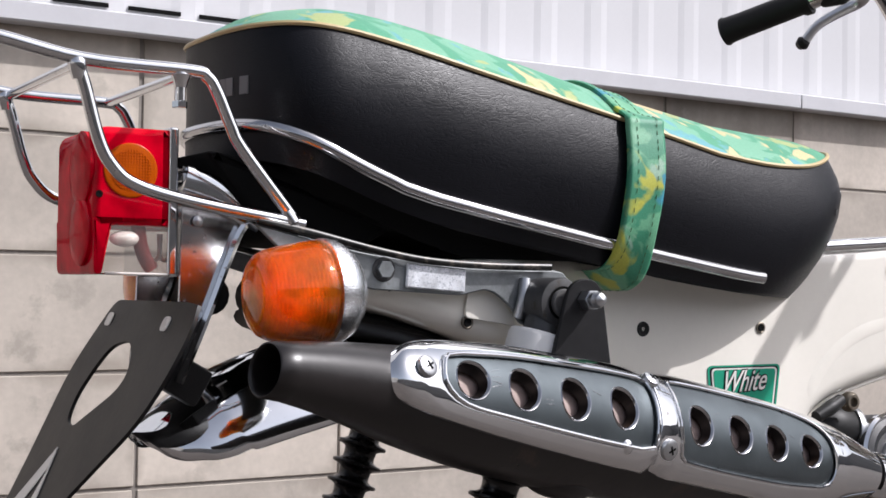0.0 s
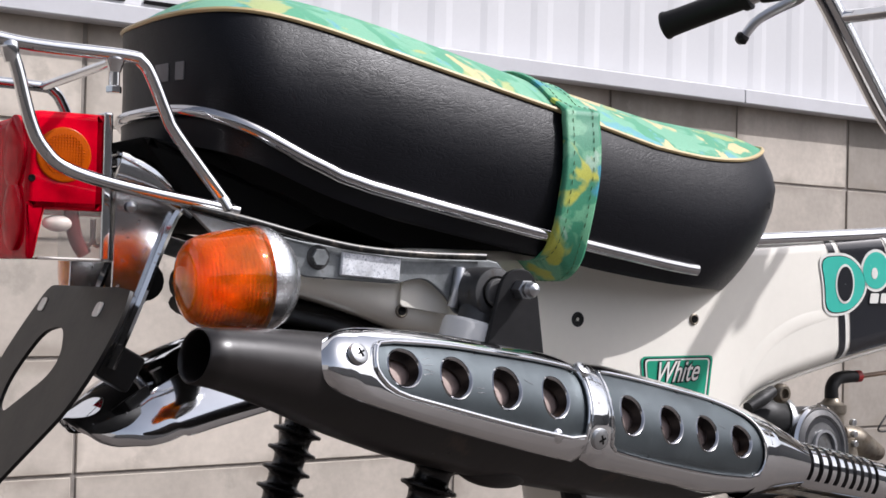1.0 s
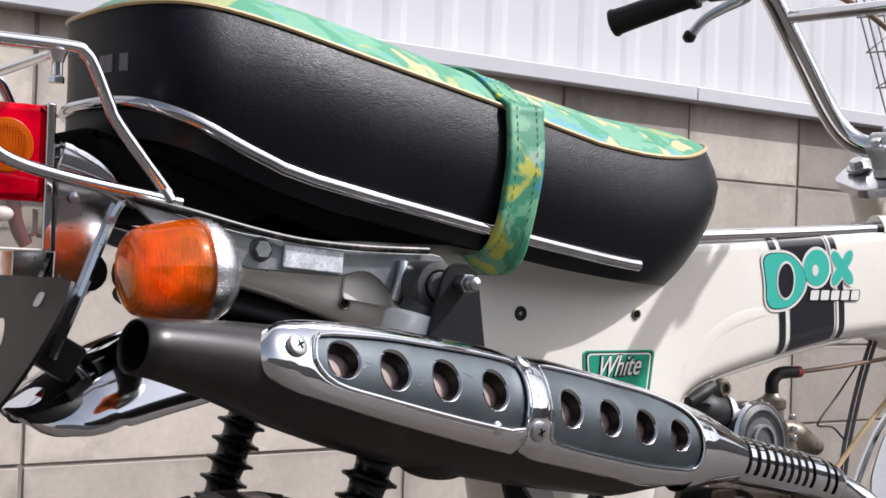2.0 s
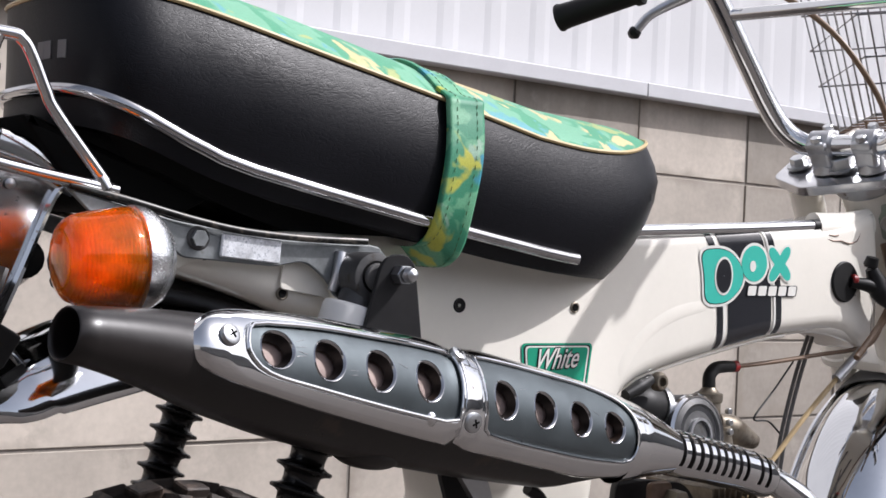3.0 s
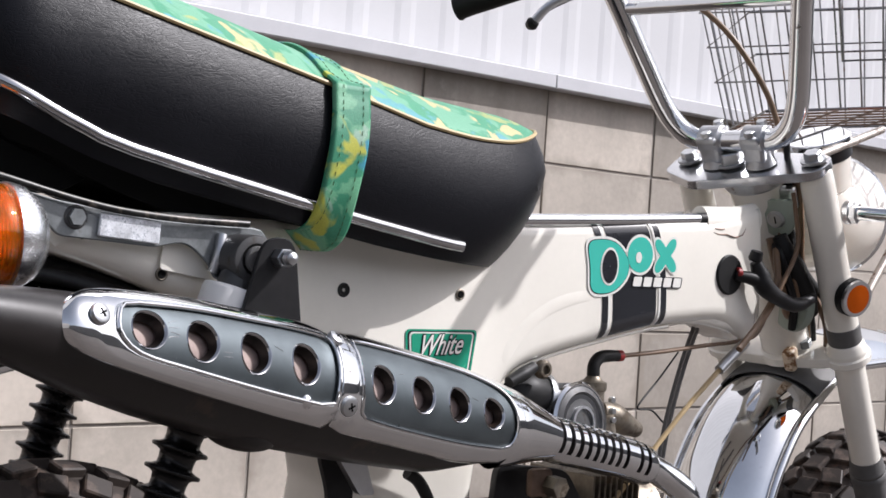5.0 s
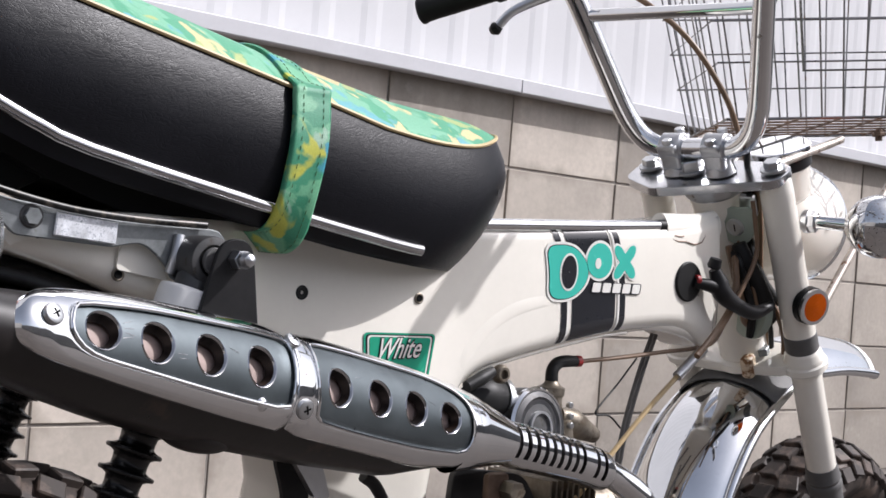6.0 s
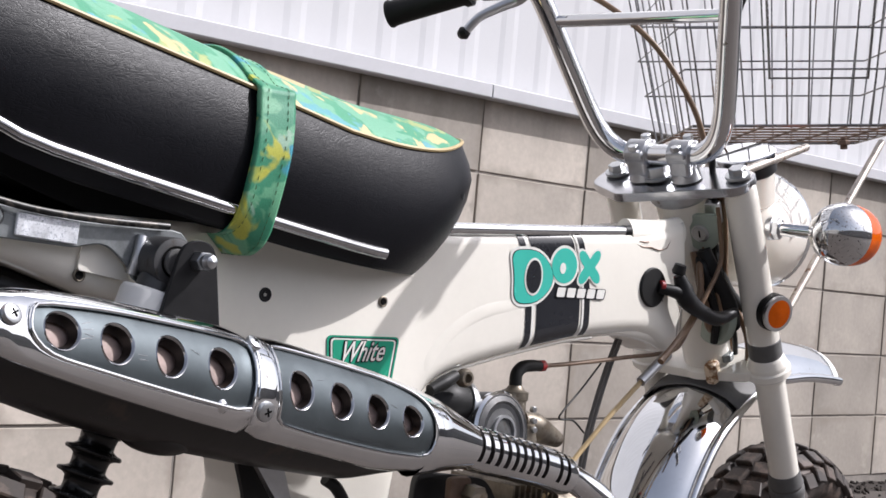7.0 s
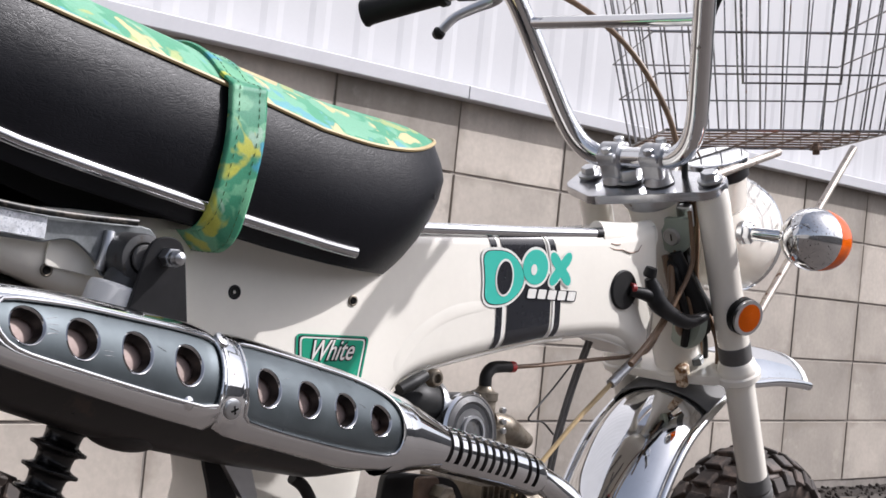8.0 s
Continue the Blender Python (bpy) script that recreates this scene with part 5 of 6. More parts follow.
def pierced(outer, inner, centre, thick, at, n=72):
    a, b = loop_from(centre, outer, n), loop_from(centre, inner, n)
    bm = bmesh.new()
    loops = [[Vector((p.x, p.y, z)) for p in loop] for loop, z in ((b, 0), (a, 0), (a, thick), (b, thick), (b, 0))]
    rings(bm, loops, caps=(False, False))
    bmesh.ops.remove_doubles(bm, verts=bm.verts, dist=1e-6)
    bm.transform(at)
    return bm


holder = part("plate_holder", pierced(out, hole, (0.04, -0.07), 0.003, tilt), BLACK, bike, "black forked number plate holder with an oval opening")
for y in (-0.0585, 0.086):
    part("slot", slab(rounded([(y - 0.008, -0.024), (y + 0.008, -0.024), (y + 0.008, -0.012), (y - 0.008, -0.012)], 0.005), 0.0006, tilt @ Matrix.Translation((0, 0, -0.0008))), DECAL_WHITE, holder)
for pts in (((0.0598, -0.131), (0.120, -0.193), (0.092, -0.189), (0.0596, -0.150)), ((0.0585, -0.131), (0.0590, -0.153), (0.0690, -0.190), (0.050, -0.188))):
    part("white_mark", slab(pts, 0.0006, tilt @ Matrix.Translation((0, 0, -0.0010))), DECAL_WHITE, holder)
part("holder_brace", block((0.03, 0.016, 0.03), Matrix.Translation((-0.428, -0.047, 0.478)) @ pose(0, 0, 0, 0, 30, 0), 0.003, 2), BLACK, holder)


# ---- turn signals at the rear ----
def rear_signal(side):
    y = 0.172 * side
    c = Vector((-0.357, y, 0.548)) if side < 0 else Vector((-0.337, y, 0.552))
    ax = Vector((-1, 0, -0.05))
    ob = part("turn_signal", lathe([(0.011, -0.011), (0.024, -0.009), (0.0325, -0.002), (0.0372, 0.006), (0.0388, 0.013), (0.0388, 0.016), (0.036, 0.0165), (0.033, 0.010), (0.019, 0.002), (0.0005, 0.0)], c, ax, 40), FROSTED, bike, "turn signal with amber lens and frosted chrome cup")
    outer = [(0.0362, 0.0150), (0.0378, 0.0158), (0.0370, 0.027), (0.0355, 0.039), (0.0337, 0.050), (0.0316, 0.0585), (0.0290, 0.0637), (0.0252, 0.0668), (0.0172, 0.0692), (0.0086, 0.0700), (0.0003, 0.0703)]
    lens = part("lens", lathe(outer + [(max(r - 0.0022, 0.0003), h - 0.0022) for r, h in outer[::-1]], c, ax, 48), AMBER, ob, "ribbed amber lens", sharp=80)
    lens.visible_shadow = False
    for i in range(18):
        h = 0.0185 + i * 0.0029
        r = float(np.interp(h, [p[1] for p in outer], [p[0] for p in outer]))
        part("lens_rib", lathe([(r - 0.0012, h - 0.0006), (r + 0.0001, h), (r - 0.0012, h + 0.0006), (r - 0.0016, h)], c, ax, 40), AMBER_RIB, lens).visible_shadow = False
    part("bulb", lathe([(0.004, 0.0), (0.006, 0.012), (0.009, 0.022), (0.009, 0.030), (0.005, 0.037), (0.0003, 0.039)], c, ax, 20), WHITE_PLASTIC, ob)
    cone = [(0.0346, 0.014), (0.0328, 0.024), (0.0288, 0.038), (0.0243, 0.048), (0.0177, 0.055), (0.0091, 0.0602), (0.0003, 0.0625)]
    prof = []
    for (ra, ha), (rb, hb) in zip(cone, cone[1:]):
        for q in range(4):
            f = q / 4
            prof.append((ra + (rb - ra) * f + (0.00025 if q % 2 else -0.00025), ha + (hb - ha) * f))
    part("prism", lathe(prof + [cone[-1]], c, ax, 40), AMBER_FACETS, lens, "ringed amber prism inside the lens")
    part("stem", tube([(-0.366, y - 0.028 * side, 0.544), (-0.37, y * 0.6, 0.543), (-0.374, 0.05 * side, 0.543)], [0.013, 0.0145, 0.017], 16), RUBBER, ob, "black rubber stem")


rear_signal(-1)
rear_signal(1)


# ---- wheels and mudguards ----
def wheel(centre, at, name, wide=1.0):
    RO, RW = 0.205, 0.048
    bm = bmesh.new()
    n, m = 72, 20
    loops = []
    for i in range(n):
        a = 6.28318 * i / n
        loop = []
        for j in range(m):
            b = 6.28318 * j / m
            r = RO - RW * 0.93 + RW * 0.9 * math.cos(b)
            loop.append(Vector((r * math.cos(a), RW * math.sin(b), r * math.sin(a))))
        loops.append(loop)
    rings(bm, loops + [loops[0]], caps=(False, False))
    move = at @ Matrix.Translation(centre) @ Matrix.Diagonal((1, wide, 1, 1))
    bmesh.ops.remove_doubles(bm, verts=bm.verts, dist=1e-6)
    hub = part(name, lathe([(0.02, -0.05), (0.055, -0.045), (0.058, -0.02), (0.058, 0.02), (0.055, 0.045), (0.02, 0.05)], (0, 0, 0), (0, 1, 0), 32), ALLOY, bike, "spoked wheel with knobbly dusty tyre", at=move)
    part("tyre", bm, TYRE, hub, "knobbly black tyre", at=move, sharp=80)
    bm = bmesh.new()
    for i in range(30):
        for k, (y, s, shift) in enumerate(((-0.034, 0.55, 0.0), (-0.012, 1.0, 0.5), (0.012, 1.0, 0.0), (0.034, 0.55, 0.5), (-0.05, 0.5, 0.5), (0.05, 0.5, 0.0))):
            a = 360 * (i + shift) / 30
            lean = {0: -42, 1: -13, 2: 13, 3: 42, 4: -70, 5: 70}[k]
            place = pose(0, 0, 0, 0, a, 0) @ Matrix.Translation((0, 0, 0.157)) @ pose(0, 0, 0, -lean, 0, 0) @ Matrix.Translation((0, 0, 0.0475))
            block((0.026, 0.021, 0.012), place @ pose(0, 0, 0, 0, 0, 12 if k % 2 else -12), 0.0015, 1, bm)
    part("tread", bm, TYRE, hub, at=move, smooth=False)
    part("rim", lathe([(0.112, -0.03), (0.120, -0.031), (0.122, -0.026), (0.114, -0.015), (0.114, 0.015), (0.122, 0.026), (0.120, 0.031), (0.112, 0.03)], (0, 0, 0), (0, 1, 0), 48), CHROME, hub, "chrome rim", at=move)
    for i in range(28):
        a = 6.28318 * i / 28
        b = a + (0.35 if i % 2 else -0.35)
        part("spoke", tube([(0.055 * math.cos(b), 0.03 * (1 if i % 4 < 2 else -1), 0.055 * math.sin(b)), (0.115 * math.cos(a), 0, 0.115 * math.sin(a))], 0.0014, 6, per=1), STEEL, hub, at=move)


wheel((-0.262, 0, 0.149), Matrix(), "rear_wheel")
wheel((0.407, 0, 0.139), HEADING, "front_wheel", 1.36)


def mudguard(path, name, label, mat, at, lip=True, rolled=False):
    """An arched blade with rolled edges; path rows of x, z of the crown, half width, depth of the arch."""
    run = curve_points([(x, 0, z) for x, z, w, d in path], 6)
    sizes = curve_points([(w, d, 0) for x, z, w, d in path], 6)
    sec = [(-1.0, 1.0), (-1.02, 0.93), (-1.0, 0.86), (-0.96, 0.80), (-0.9, 0.66), (-0.78, 0.46), (-0.62, 0.28), (-0.45, 0.15), (-0.25, 0.06), (-0.06, 0.015), (0, 0.0)]
    if not lip:
        sec = [(-math.sin(a), 1 - math.cos(a) ** 1.15) for a in (radians(90 - 8.2 * i) for i in range(11))] + [(0, 0.0)]
    sec = sec + [(-s, h) for s, h in sec[-2::-1]]
    bm = bmesh.new()
    loops = []
    for i, (c, q) in enumerate(zip(run, sizes)):
        d = (run[min(i + 1, len(run) - 1)] - run[max(i - 1, 0)]).normalized()
        up = Vector((-d.z, 0, d.x))
        outer = [c + Vector((0, s * q.x, 0)) - up * (h * q.y) for s, h in sec]
        inner = [c + Vector((0, s * (q.x - 0.0015), 0)) - up * (h * q.y + 0.0018) for s, h in sec]
        loops.append(outer + inner[::-1])
    rings(bm, loops, caps=(True, True))
    guard_ob = part(name, bm, mat, bike, label, at=at, sharp=60)
    if rolled:
        for s in (-1, 1):
            edge = []
            for i in range(0, len(run), 2):
                d = (run[min(i + 1, len(run) - 1)] - run[max(i - 1, 0)]).normalized()
                edge.append(run[i] + Vector((0, s * (sizes[i].x + 0.002), 0)) - Vector((-d.z, 0, d.x)) * (sizes[i].y - 0.003))
            part("rolled_edge", tube(edge, 0.0066, 12, per=2), mat, guard_ob, at=at)
    return guard_ob


mudguard([(-0.459, 0.436, 0.022, 0.012), (-0.456, 0.439, 0.040, 0.024), (-0.449, 0.445, 0.053, 0.035), (-0.437, 0.455, 0.061, 0.045), (-0.420, 0.467, 0.0645, 0.053), (-0.40, 0.480, 0.0655, 0.059), (-0.352, 0.500, 0.065, 0.065), (-0.30, 0.513, 0.064, 0.065), (-0.23, 0.518, 0.063, 0.056)], "rear_mudguard", "chrome rear mudguard with a rounded tail", CHROME, None, False)

# heat-stained inner can seen through the holes
INNER = material("brown_heat_stained_steel", (0.34, 0.26, 0.235), 0.6, 0.1, vary=0.3, scale=40, bump=0.05)
for a, b in ((-0.335, -0.14), (-0.09, 0.10)):
    bm = bmesh.new()
    rings(bm, [[can_point(a + (b - a) * i / 24, -15 + 75 * j / 14, -0.0065) for j in range(15)] for i in range(25)], closed=False)
    part("inner_can", bm, INNER, muffler, "brown heat-stained steel behind the holes")


# ---- engine, carburettor and cables ----
engine = part("engine", lathe([(0.03, 0), (0.045, 0.004), (0.045, 0.03), (0.038, 0.034), (0.038, 0.06), (0.046, 0.064), (0.046, 0.10), (0.05, 0.104), (0.05, 0.16)], (0.30, 0.0, 0.27), (1, 0, 0.02), 28), CARB, bike, "small horizontal engine with carburettor")
for i in range(9):
    part("fin", block((0.0025, 0.105, 0.11), Matrix.Translation((0.345 + i * 0.0085, 0, 0.275)), 0.001, 1), CARB, engine)
part("crankcase", block((0.2, 0.15, 0.13), Matrix.Translation((0.21, 0.02, 0.21)), 0.03, 4), CARB, engine, "alloy crankcase")
cover = part("air_box", lathe([(0.012, -0.03), (0.038, -0.026), (0.043, -0.016), (0.043, 0.010), (0.040, 0.016), (0.033, 0.019), (0.03, 0.016), (0.012, 0.018), (0.0005, 0.018)], (0.323, -0.03, 0.385), (0.12, -1, 0.12), 36), GREY_CASTING, engine, "round dark inlet cover with a chrome rim")
part("cover_rim", lathe([(0.0405, 0.008), (0.0438, 0.009), (0.0442, 0.0145), (0.0415, 0.0175), (0.0395, 0.0165)], (0.323, -0.03, 0.385), (0.12, -1, 0.12), 40), CHROME, cover)
part("cover_ring", lathe([(0.018, 0.0165), (0.018, 0.021), (0.015, 0.021), (0.015, 0.0165)], (0.323, -0.03, 0.385), (0.12, -1, 0.12), 30), ALLOY, cover)
part("hose", tube([(0.235, -0.01, 0.405), (0.265, -0.015, 0.415), (0.3, -0.012, 0.408)], [0.022, 0.026, 0.024], 16), RUBBER, engine, "black inlet hose")
part("clip", lathe([(0.0265, 0), (0.0275, 0.002), (0.0275, 0.007), (0.0265, 0.009)], (0.286, -0.014, 0.412), (1, 0.05, -0.2), 24), STEEL, engine)
part("frame_bolt", tube([(0.243, -0.056, 0.447), (0.225, -0.060, 0.440), (0.205, -0.062, 0.432)], [0.006, 0.0075, 0.006], 10), RUBBER, body)
part("bolt_boss", lathe([(0.010, 0), (0.010, 0.006), (0.0075, 0.009), (0.005, 0.009), (0.005, 0.004)], (0.262, -0.046, 0.444), (0, -1, 0), 16), CARB, body)
carb = part("carburettor", lathe([(0.010, 0), (0.0135, 0.002), (0.0135, 0.030), (0.0155, 0.032), (0.0155, 0.040), (0.011, 0.042), (0.007, 0.047), (0.007, 0.052)], (0.364, -0.02, 0.388), (0.0, 0, 1), 20), CARB, engine, "stained alloy carburettor")
part("bowl", lathe([(0.010, 0), (0.019, 0.003), (0.019, 0.022), (0.013, 0.028)], (0.372, -0.02, 0.392), (0.3, 0, -1), 20), CARB, carb)
part("inlet", tube([(0.375, -0.02, 0.395), (0.40, -0.018, 0.388), (0.43, -0.012, 0.378), (0.447, -0.01, 0.372)], [0.012, 0.0165, 0.012, 0.009], 16), CARB, carb)
for y, z in ((-0.036, 0.398), (-0.034, 0.41), (-0.037, 0.388)):
    part("screw", rod((0.378, y, z), (0.378, y - 0.006, z), 0.0035, 10), STEEL, carb)
part("cable_elbow", tube([(0.3635, -0.02, 0.435), (0.364, -0.02, 0.447), (0.372, -0.02, 0.455), (0.386, -0.02, 0.457), (0.402, -0.02, 0.457)], [0.0075, 0.0072, 0.007, 0.0068, 0.006], 12), RUBBER, carb, "black rubber cable elbow")
part("marker", rod((0.398, -0.02, 0.457), (0.406, -0.02, 0.4575), 0.0065, 12), RED_PLASTIC, carb)
part("speed_cable", tube([(0.646, -0.052, 0.660), (0.6508, -0.055, 0.632), (0.6576, -0.055, 0.601), (0.6500, -0.055, 0.577), (0.6365, -0.055, 0.555), (0.609, -0.055, 0.512), (0.580, -0.052, 0.485)], 0.0028, 10), BROWN_CABLE, bike, "brown sheathed cable beside the head tube")
part("throttle_cable", tube([(0.404, -0.02, 0.457), (0.47, -0.021, 0.463), (0.54, -0.022, 0.471), (0.59, -0.03, 0.478), (0.62, -0.035, 0.492), (0.65, -0.03, 0.55), (0.66, -0.02, 0.64), (0.63, 0.0, 0.75)], 0.0025, 8), BROWN_CABLE, bike, "brown throttle cable")
part("brake_cable", tube([(0.375, -0.05, 0.300), (0.43, -0.045, 0.345), (0.49, -0.042, 0.398), (0.54, -0.04, 0.438), (0.575, -0.04, 0.466)], 0.0029, 8), GOLD_CABLE, bike, "cream brake cable")
part("cable_ferrule", tube([(0.547, -0.04, 0.444), (0.59, -0.041, 0.478)], 0.0062, 10, per=1), STEEL, bike)
for y, x0 in ((0.0, 0.50), (0.02, 0.515)):
    part("wiring", tube([(x0 + 0.05, y, 0.49), (x0 + 0.03, y, 0.44), (x0 + 0.01, y, 0.37), (x0 + 0.0, y, 0.30)], 0.0024, 8), GREY_RUBBER, bike, "grey wiring loom")
part("loose_wire", tube([(0.53, 0.01, 0.46), (0.49, 0.0, 0.43), (0.452, -0.01, 0.405), (0.448, -0.01, 0.396), (0.47, -0.01, 0.394), (0.49, -0.01, 0.38)], 0.0012, 6), RUBBER, bike)
part("neck_gusset", tube([(0.44, -0.03, 0.492), (0.5, -0.032, 0.503), (0.56, -0.03, 0.499), (0.59, -0.028, 0.488)], [0.003, 0.007, 0.009, 0.007], 14), WHITE, body)
# lever and linkage below the exhaust
part("foot_lever", tube([(0.055, -0.10, 0.352), (0.07, -0.10, 0.342), (0.085, -0.10, 0.318), (0.095, -0.10, 0.28)], 0.006, 10), BLACK, bike, "black foot lever")
part("bracket_stay", slab(rounded([(-0.036, 0.375), (-0.012, 0.375), (0.006, 0.36), (0.004, 0.26), (-0.022, 0.26), (-0.020, 0.33)], 0.015), 0.006, Matrix(((1, 0, 0, 0), (0, 0, 1, -0.085), (0, 1, 0, 0), (0, 0, 0, 1)))), BLACK, bike, "dark stay of the stand")
part("guide_plate", slab(rounded([(-0.03, 0.37), (-0.002, 0.372), (0.012, 0.335), (-0.004, 0.335)], 0.004), 0.008, Matrix(((1, 0, 0, 0), (0, 0, 1, -0.11), (0, 1, 0, 0), (0, 0, 0, 1)))), STEEL, bike)
part("pipe_clamp", hexagon((0.235, -0.10, 0.333), (0.235, -0.118, 0.332), 0.011), CARB, bike)
part("clamp_plate", block((0.03, 0.012, 0.03), Matrix.Translation((0.225, -0.095, 0.335)), 0.006, 2), RUST, bike)

# ---- fork ----
FORK = 0.0825


def steered(name, bm, mat, label="", parent=None, **kw):
    return part(name, bm, mat, parent or bike, label, at=STEER, **kw)


for side in (-1, 1):
    y = FORK * side
    leg = steered("fork_leg", lathe([(0.0205, -0.225), (0.0205, -0.03), (0.0195, -0.012), (0.017, -0.008)], (0, y, 0), sides=32), WHITE, "cream painted fork leg")
    steered("seal_ring", lathe([(0.0195, -0.248), (0.0212, -0.246), (0.0212, -0.224), (0.0195, -0.222)], (0, y, 0), sides=32), GREY_RUBBER, "grey rubber ring", leg)
    steered("clamp", lathe([(0.0205, -0.2815), (0.0232, -0.280), (0.0232, -0.2755), (0.0275, -0.2748), (0.0288, -0.2735), (0.0288, -0.2655), (0.0278, -0.2645), (0.0262, -0.2635), (0.0262, -0.2590), (0.0252, -0.2578), (0.0232, -0.2505), (0.0215, -0.2485), (0.0205, -0.247)], (0, y, 0), sides=36), WHITE, "", leg)
    steered("lower_tube", lathe([(0.0195, -0.425), (0.0195, -0.27)], (0, y, 0), sides=32), WHITE, "", leg)
    steered("boot", lathe([(0.020, -0.59), (0.022, -0.46), (0.0235, -0.456), (0.0235, -0.45), (0.0215, -0.447), (0.0235, -0.442), (0.022, -0.438), (0.0208, -0.424)], (0, y, 0), sides=28), GREY_RUBBER, "grey rubber fork boot", leg)
    cap = lathe([(0.0145, 0.0), (0.0155, 0.001), (0.0155, 0.004), (0.011, 0.0045)], (0, y, 0.001), sides=24)
    hexagon((0, y, 0.004), (0, y, 0.014), 0.0105, cap)
    steered("fork_bolt", cap, STEEL, "steel fork cap bolt", leg)
outline = rounded([(-0.036, -0.04, 0.02), (-0.026, -0.098, 0.02), (0.022, -0.102, 0.02), (0.03, -0.05, 0.02), (0.034, 0.0, 0.02), (0.03, 0.05, 0.02), (0.022, 0.106, 0.014), (-0.026, 0.108, 0.014), (-0.056, 0.056, 0.012), (-0.054, 0.040, 0.01)], 0.015, 5)
bridge = steered("top_bridge", slab(outline, 0.012, Matrix.Translation((0, 0, -0.013)), 0.0015, 2), POLISHED, "polished alloy top bridge of the fork")
cap = lathe([(0.017, 0), (0.0185, 0.001), (0.0185, 0.004), (0.016, 0.0045)], (-0.008, 0.022, 0.001), sides=28)
hexagon((-0.008, 0.022, 0.004), (-0.008, 0.022, 0.019), 0.0165, cap)
steered("stem_nut", cap, STEEL, "large steel stem nut", bridge)
outline = rounded([(-0.034, -0.02, 0.02), (-0.028, -0.075, 0.02), (0.028, -0.075, 0.02), (0.034, 0.0, 0.02), (0.028, 0.075, 0.02), (-0.028, 0.075, 0.02), (-0.034, 0.02, 0.02)], 0.015, 5)
steered("lower_yoke", slab(outline, 0.014, Matrix.Translation((0, 0, -0.274)), 0.003, 2), WHITE, "cream painted lower fork yoke")
steered("yoke_bolt", hexagon((-0.006, -0.03, -0.257), (-0.006, -0.03, -0.247), 0.009), GALVANISED)

# ---- handlebar ----
BAR_MID = 0.010
right_half = [(-0.008, -0.03, 0.032), (-0.008, -0.055, 0.035), (-0.008, -0.076, 0.052), (-0.008, -0.091, 0.085), (-0.009, -0.105, 0.145), (-0.010, -0.118, 0.205), (-0.012, -0.129, 0.248), (-0.018, -0.142, 0.268), (-0.03, -0.17, 0.267), (-0.040, -0.20, 0.262), (-0.078, -0.306, 0.249)]
bar_path = [(x, BAR_MID + y * (1.06 if z > 0.25 else 1), z + (0.02 if y < -0.13 else 0)) for x, y, z in right_half] + [(x, BAR_MID - y, z) for x, y, z in right_half][::-1]
bar_path = bar_path[:11][::-1] + bar_path[11:][::-1]
handlebar = steered("handlebar", tube(bar_path, 0.0132, 20, per=6), CHROME, "high chrome handlebar with cross brace")
steered("cross_brace", tube([(-0.010, BAR_MID - 0.118, 0.208), (-0.010, BAR_MID + 0.118, 0.208)], 0.0078, 14, per=1), CHROME, "", handlebar)
for y in (0.040, -0.018):
    body_of = block((0.034, 0.028, 0.026), Matrix.Translation((-0.008, y, 0.020)), 0.006, 3)
    lathe([(0.019, 0.0), (0.0172, 0.006), (0.0155, 0.024)], (-0.008, y, 0.001), sides=24, bm=body_of)
    rod((-0.008, y - 0.0145, 0.033), (-0.008, y + 0.0145, 0.033), 0.0178, 24, body_of, 0.1)
    block((0.046, 0.026, 0.011), Matrix.Translation((-0.008, y, 0.0385)), 0.004, 2, body_of)
    cl = steered("bar_clamp", body_of, CAST_CLAMP, "cast alloy handlebar clamp", handlebar)
    for x in (-0.023, 0.012):
        steered("clamp_bolt", hexagon((x, y, 0.043), (x, y, 0.050), 0.0064), STEEL, "", cl)
for side in (-1, 1):
    tip, inner = Vector((-0.080, BAR_MID + 0.309 * side * (1.06 if side < 0 else 1), 0.2485 + (0.02 if side < 0 else 0))), Vector((-0.042, BAR_MID + 0.205 * side * (1.06 if side < 0 else 1), 0.2613 + (0.02 if side < 0 else 0)))
    d = inner - tip
    steered("grip", lathe([(0.012, -0.002), (0.0172, 0), (0.018, 0.003), (0.0165, 0.006), (0.0158, 0.02), (0.0152, d.length - 0.012), (0.018, d.length - 0.008), (0.018, d.length), (0.012, d.length + 0.001)], tip, d, 24), RUBBER, "black rubber handgrip", handlebar)
    steered("lever_perch", block((0.028, 0.036, 0.024), Matrix.Translation((-0.034, BAR_MID + 0.175 * side, 0.260 + (0.02 if side < 0 else 0))), 0.007, 3), BLACK, "", handlebar)
    if side > 0:
        k = [(0.0, 0.165, 0.258), (0.034, 0.176, 0.240), (0.046, 0.195, 0.222), (0.030, 0.218, 0.2165), (0.010, 0.239, 0.2105), (-0.008, 0.252, 0.1985)]
    else:
        k = [(x, y, 0.28 - q * 0.15) for x, y, q in ((-0.02, 0.165, -0.004), (0.004, 0.178, -0.004), (0.014, 0.2, 0.0), (0.012, 0.22, 0.012), (0.004, 0.239, 0.03), (-0.018, 0.254, 0.062))]
    lev = steered("brake_lever", tube([(x, BAR_MID + y * side, z) for x, y, z in k], [0.009, 0.009, 0.0082, 0.007, 0.0062, 0.006], 12), ALLOY, "alloy brake lever with ball end", handlebar)
    steered("lever_ball", lathe([(0.0005, -0.009), (0.006, -0.0065), (0.0088, 0), (0.006, 0.0065), (0.0005, 0.009)], (k[-1][0] - 0.001, BAR_MID + 0.2545 * side, k[-1][2] - 0.002), (0, side, -0.4), 20), BLACK, "", lev)
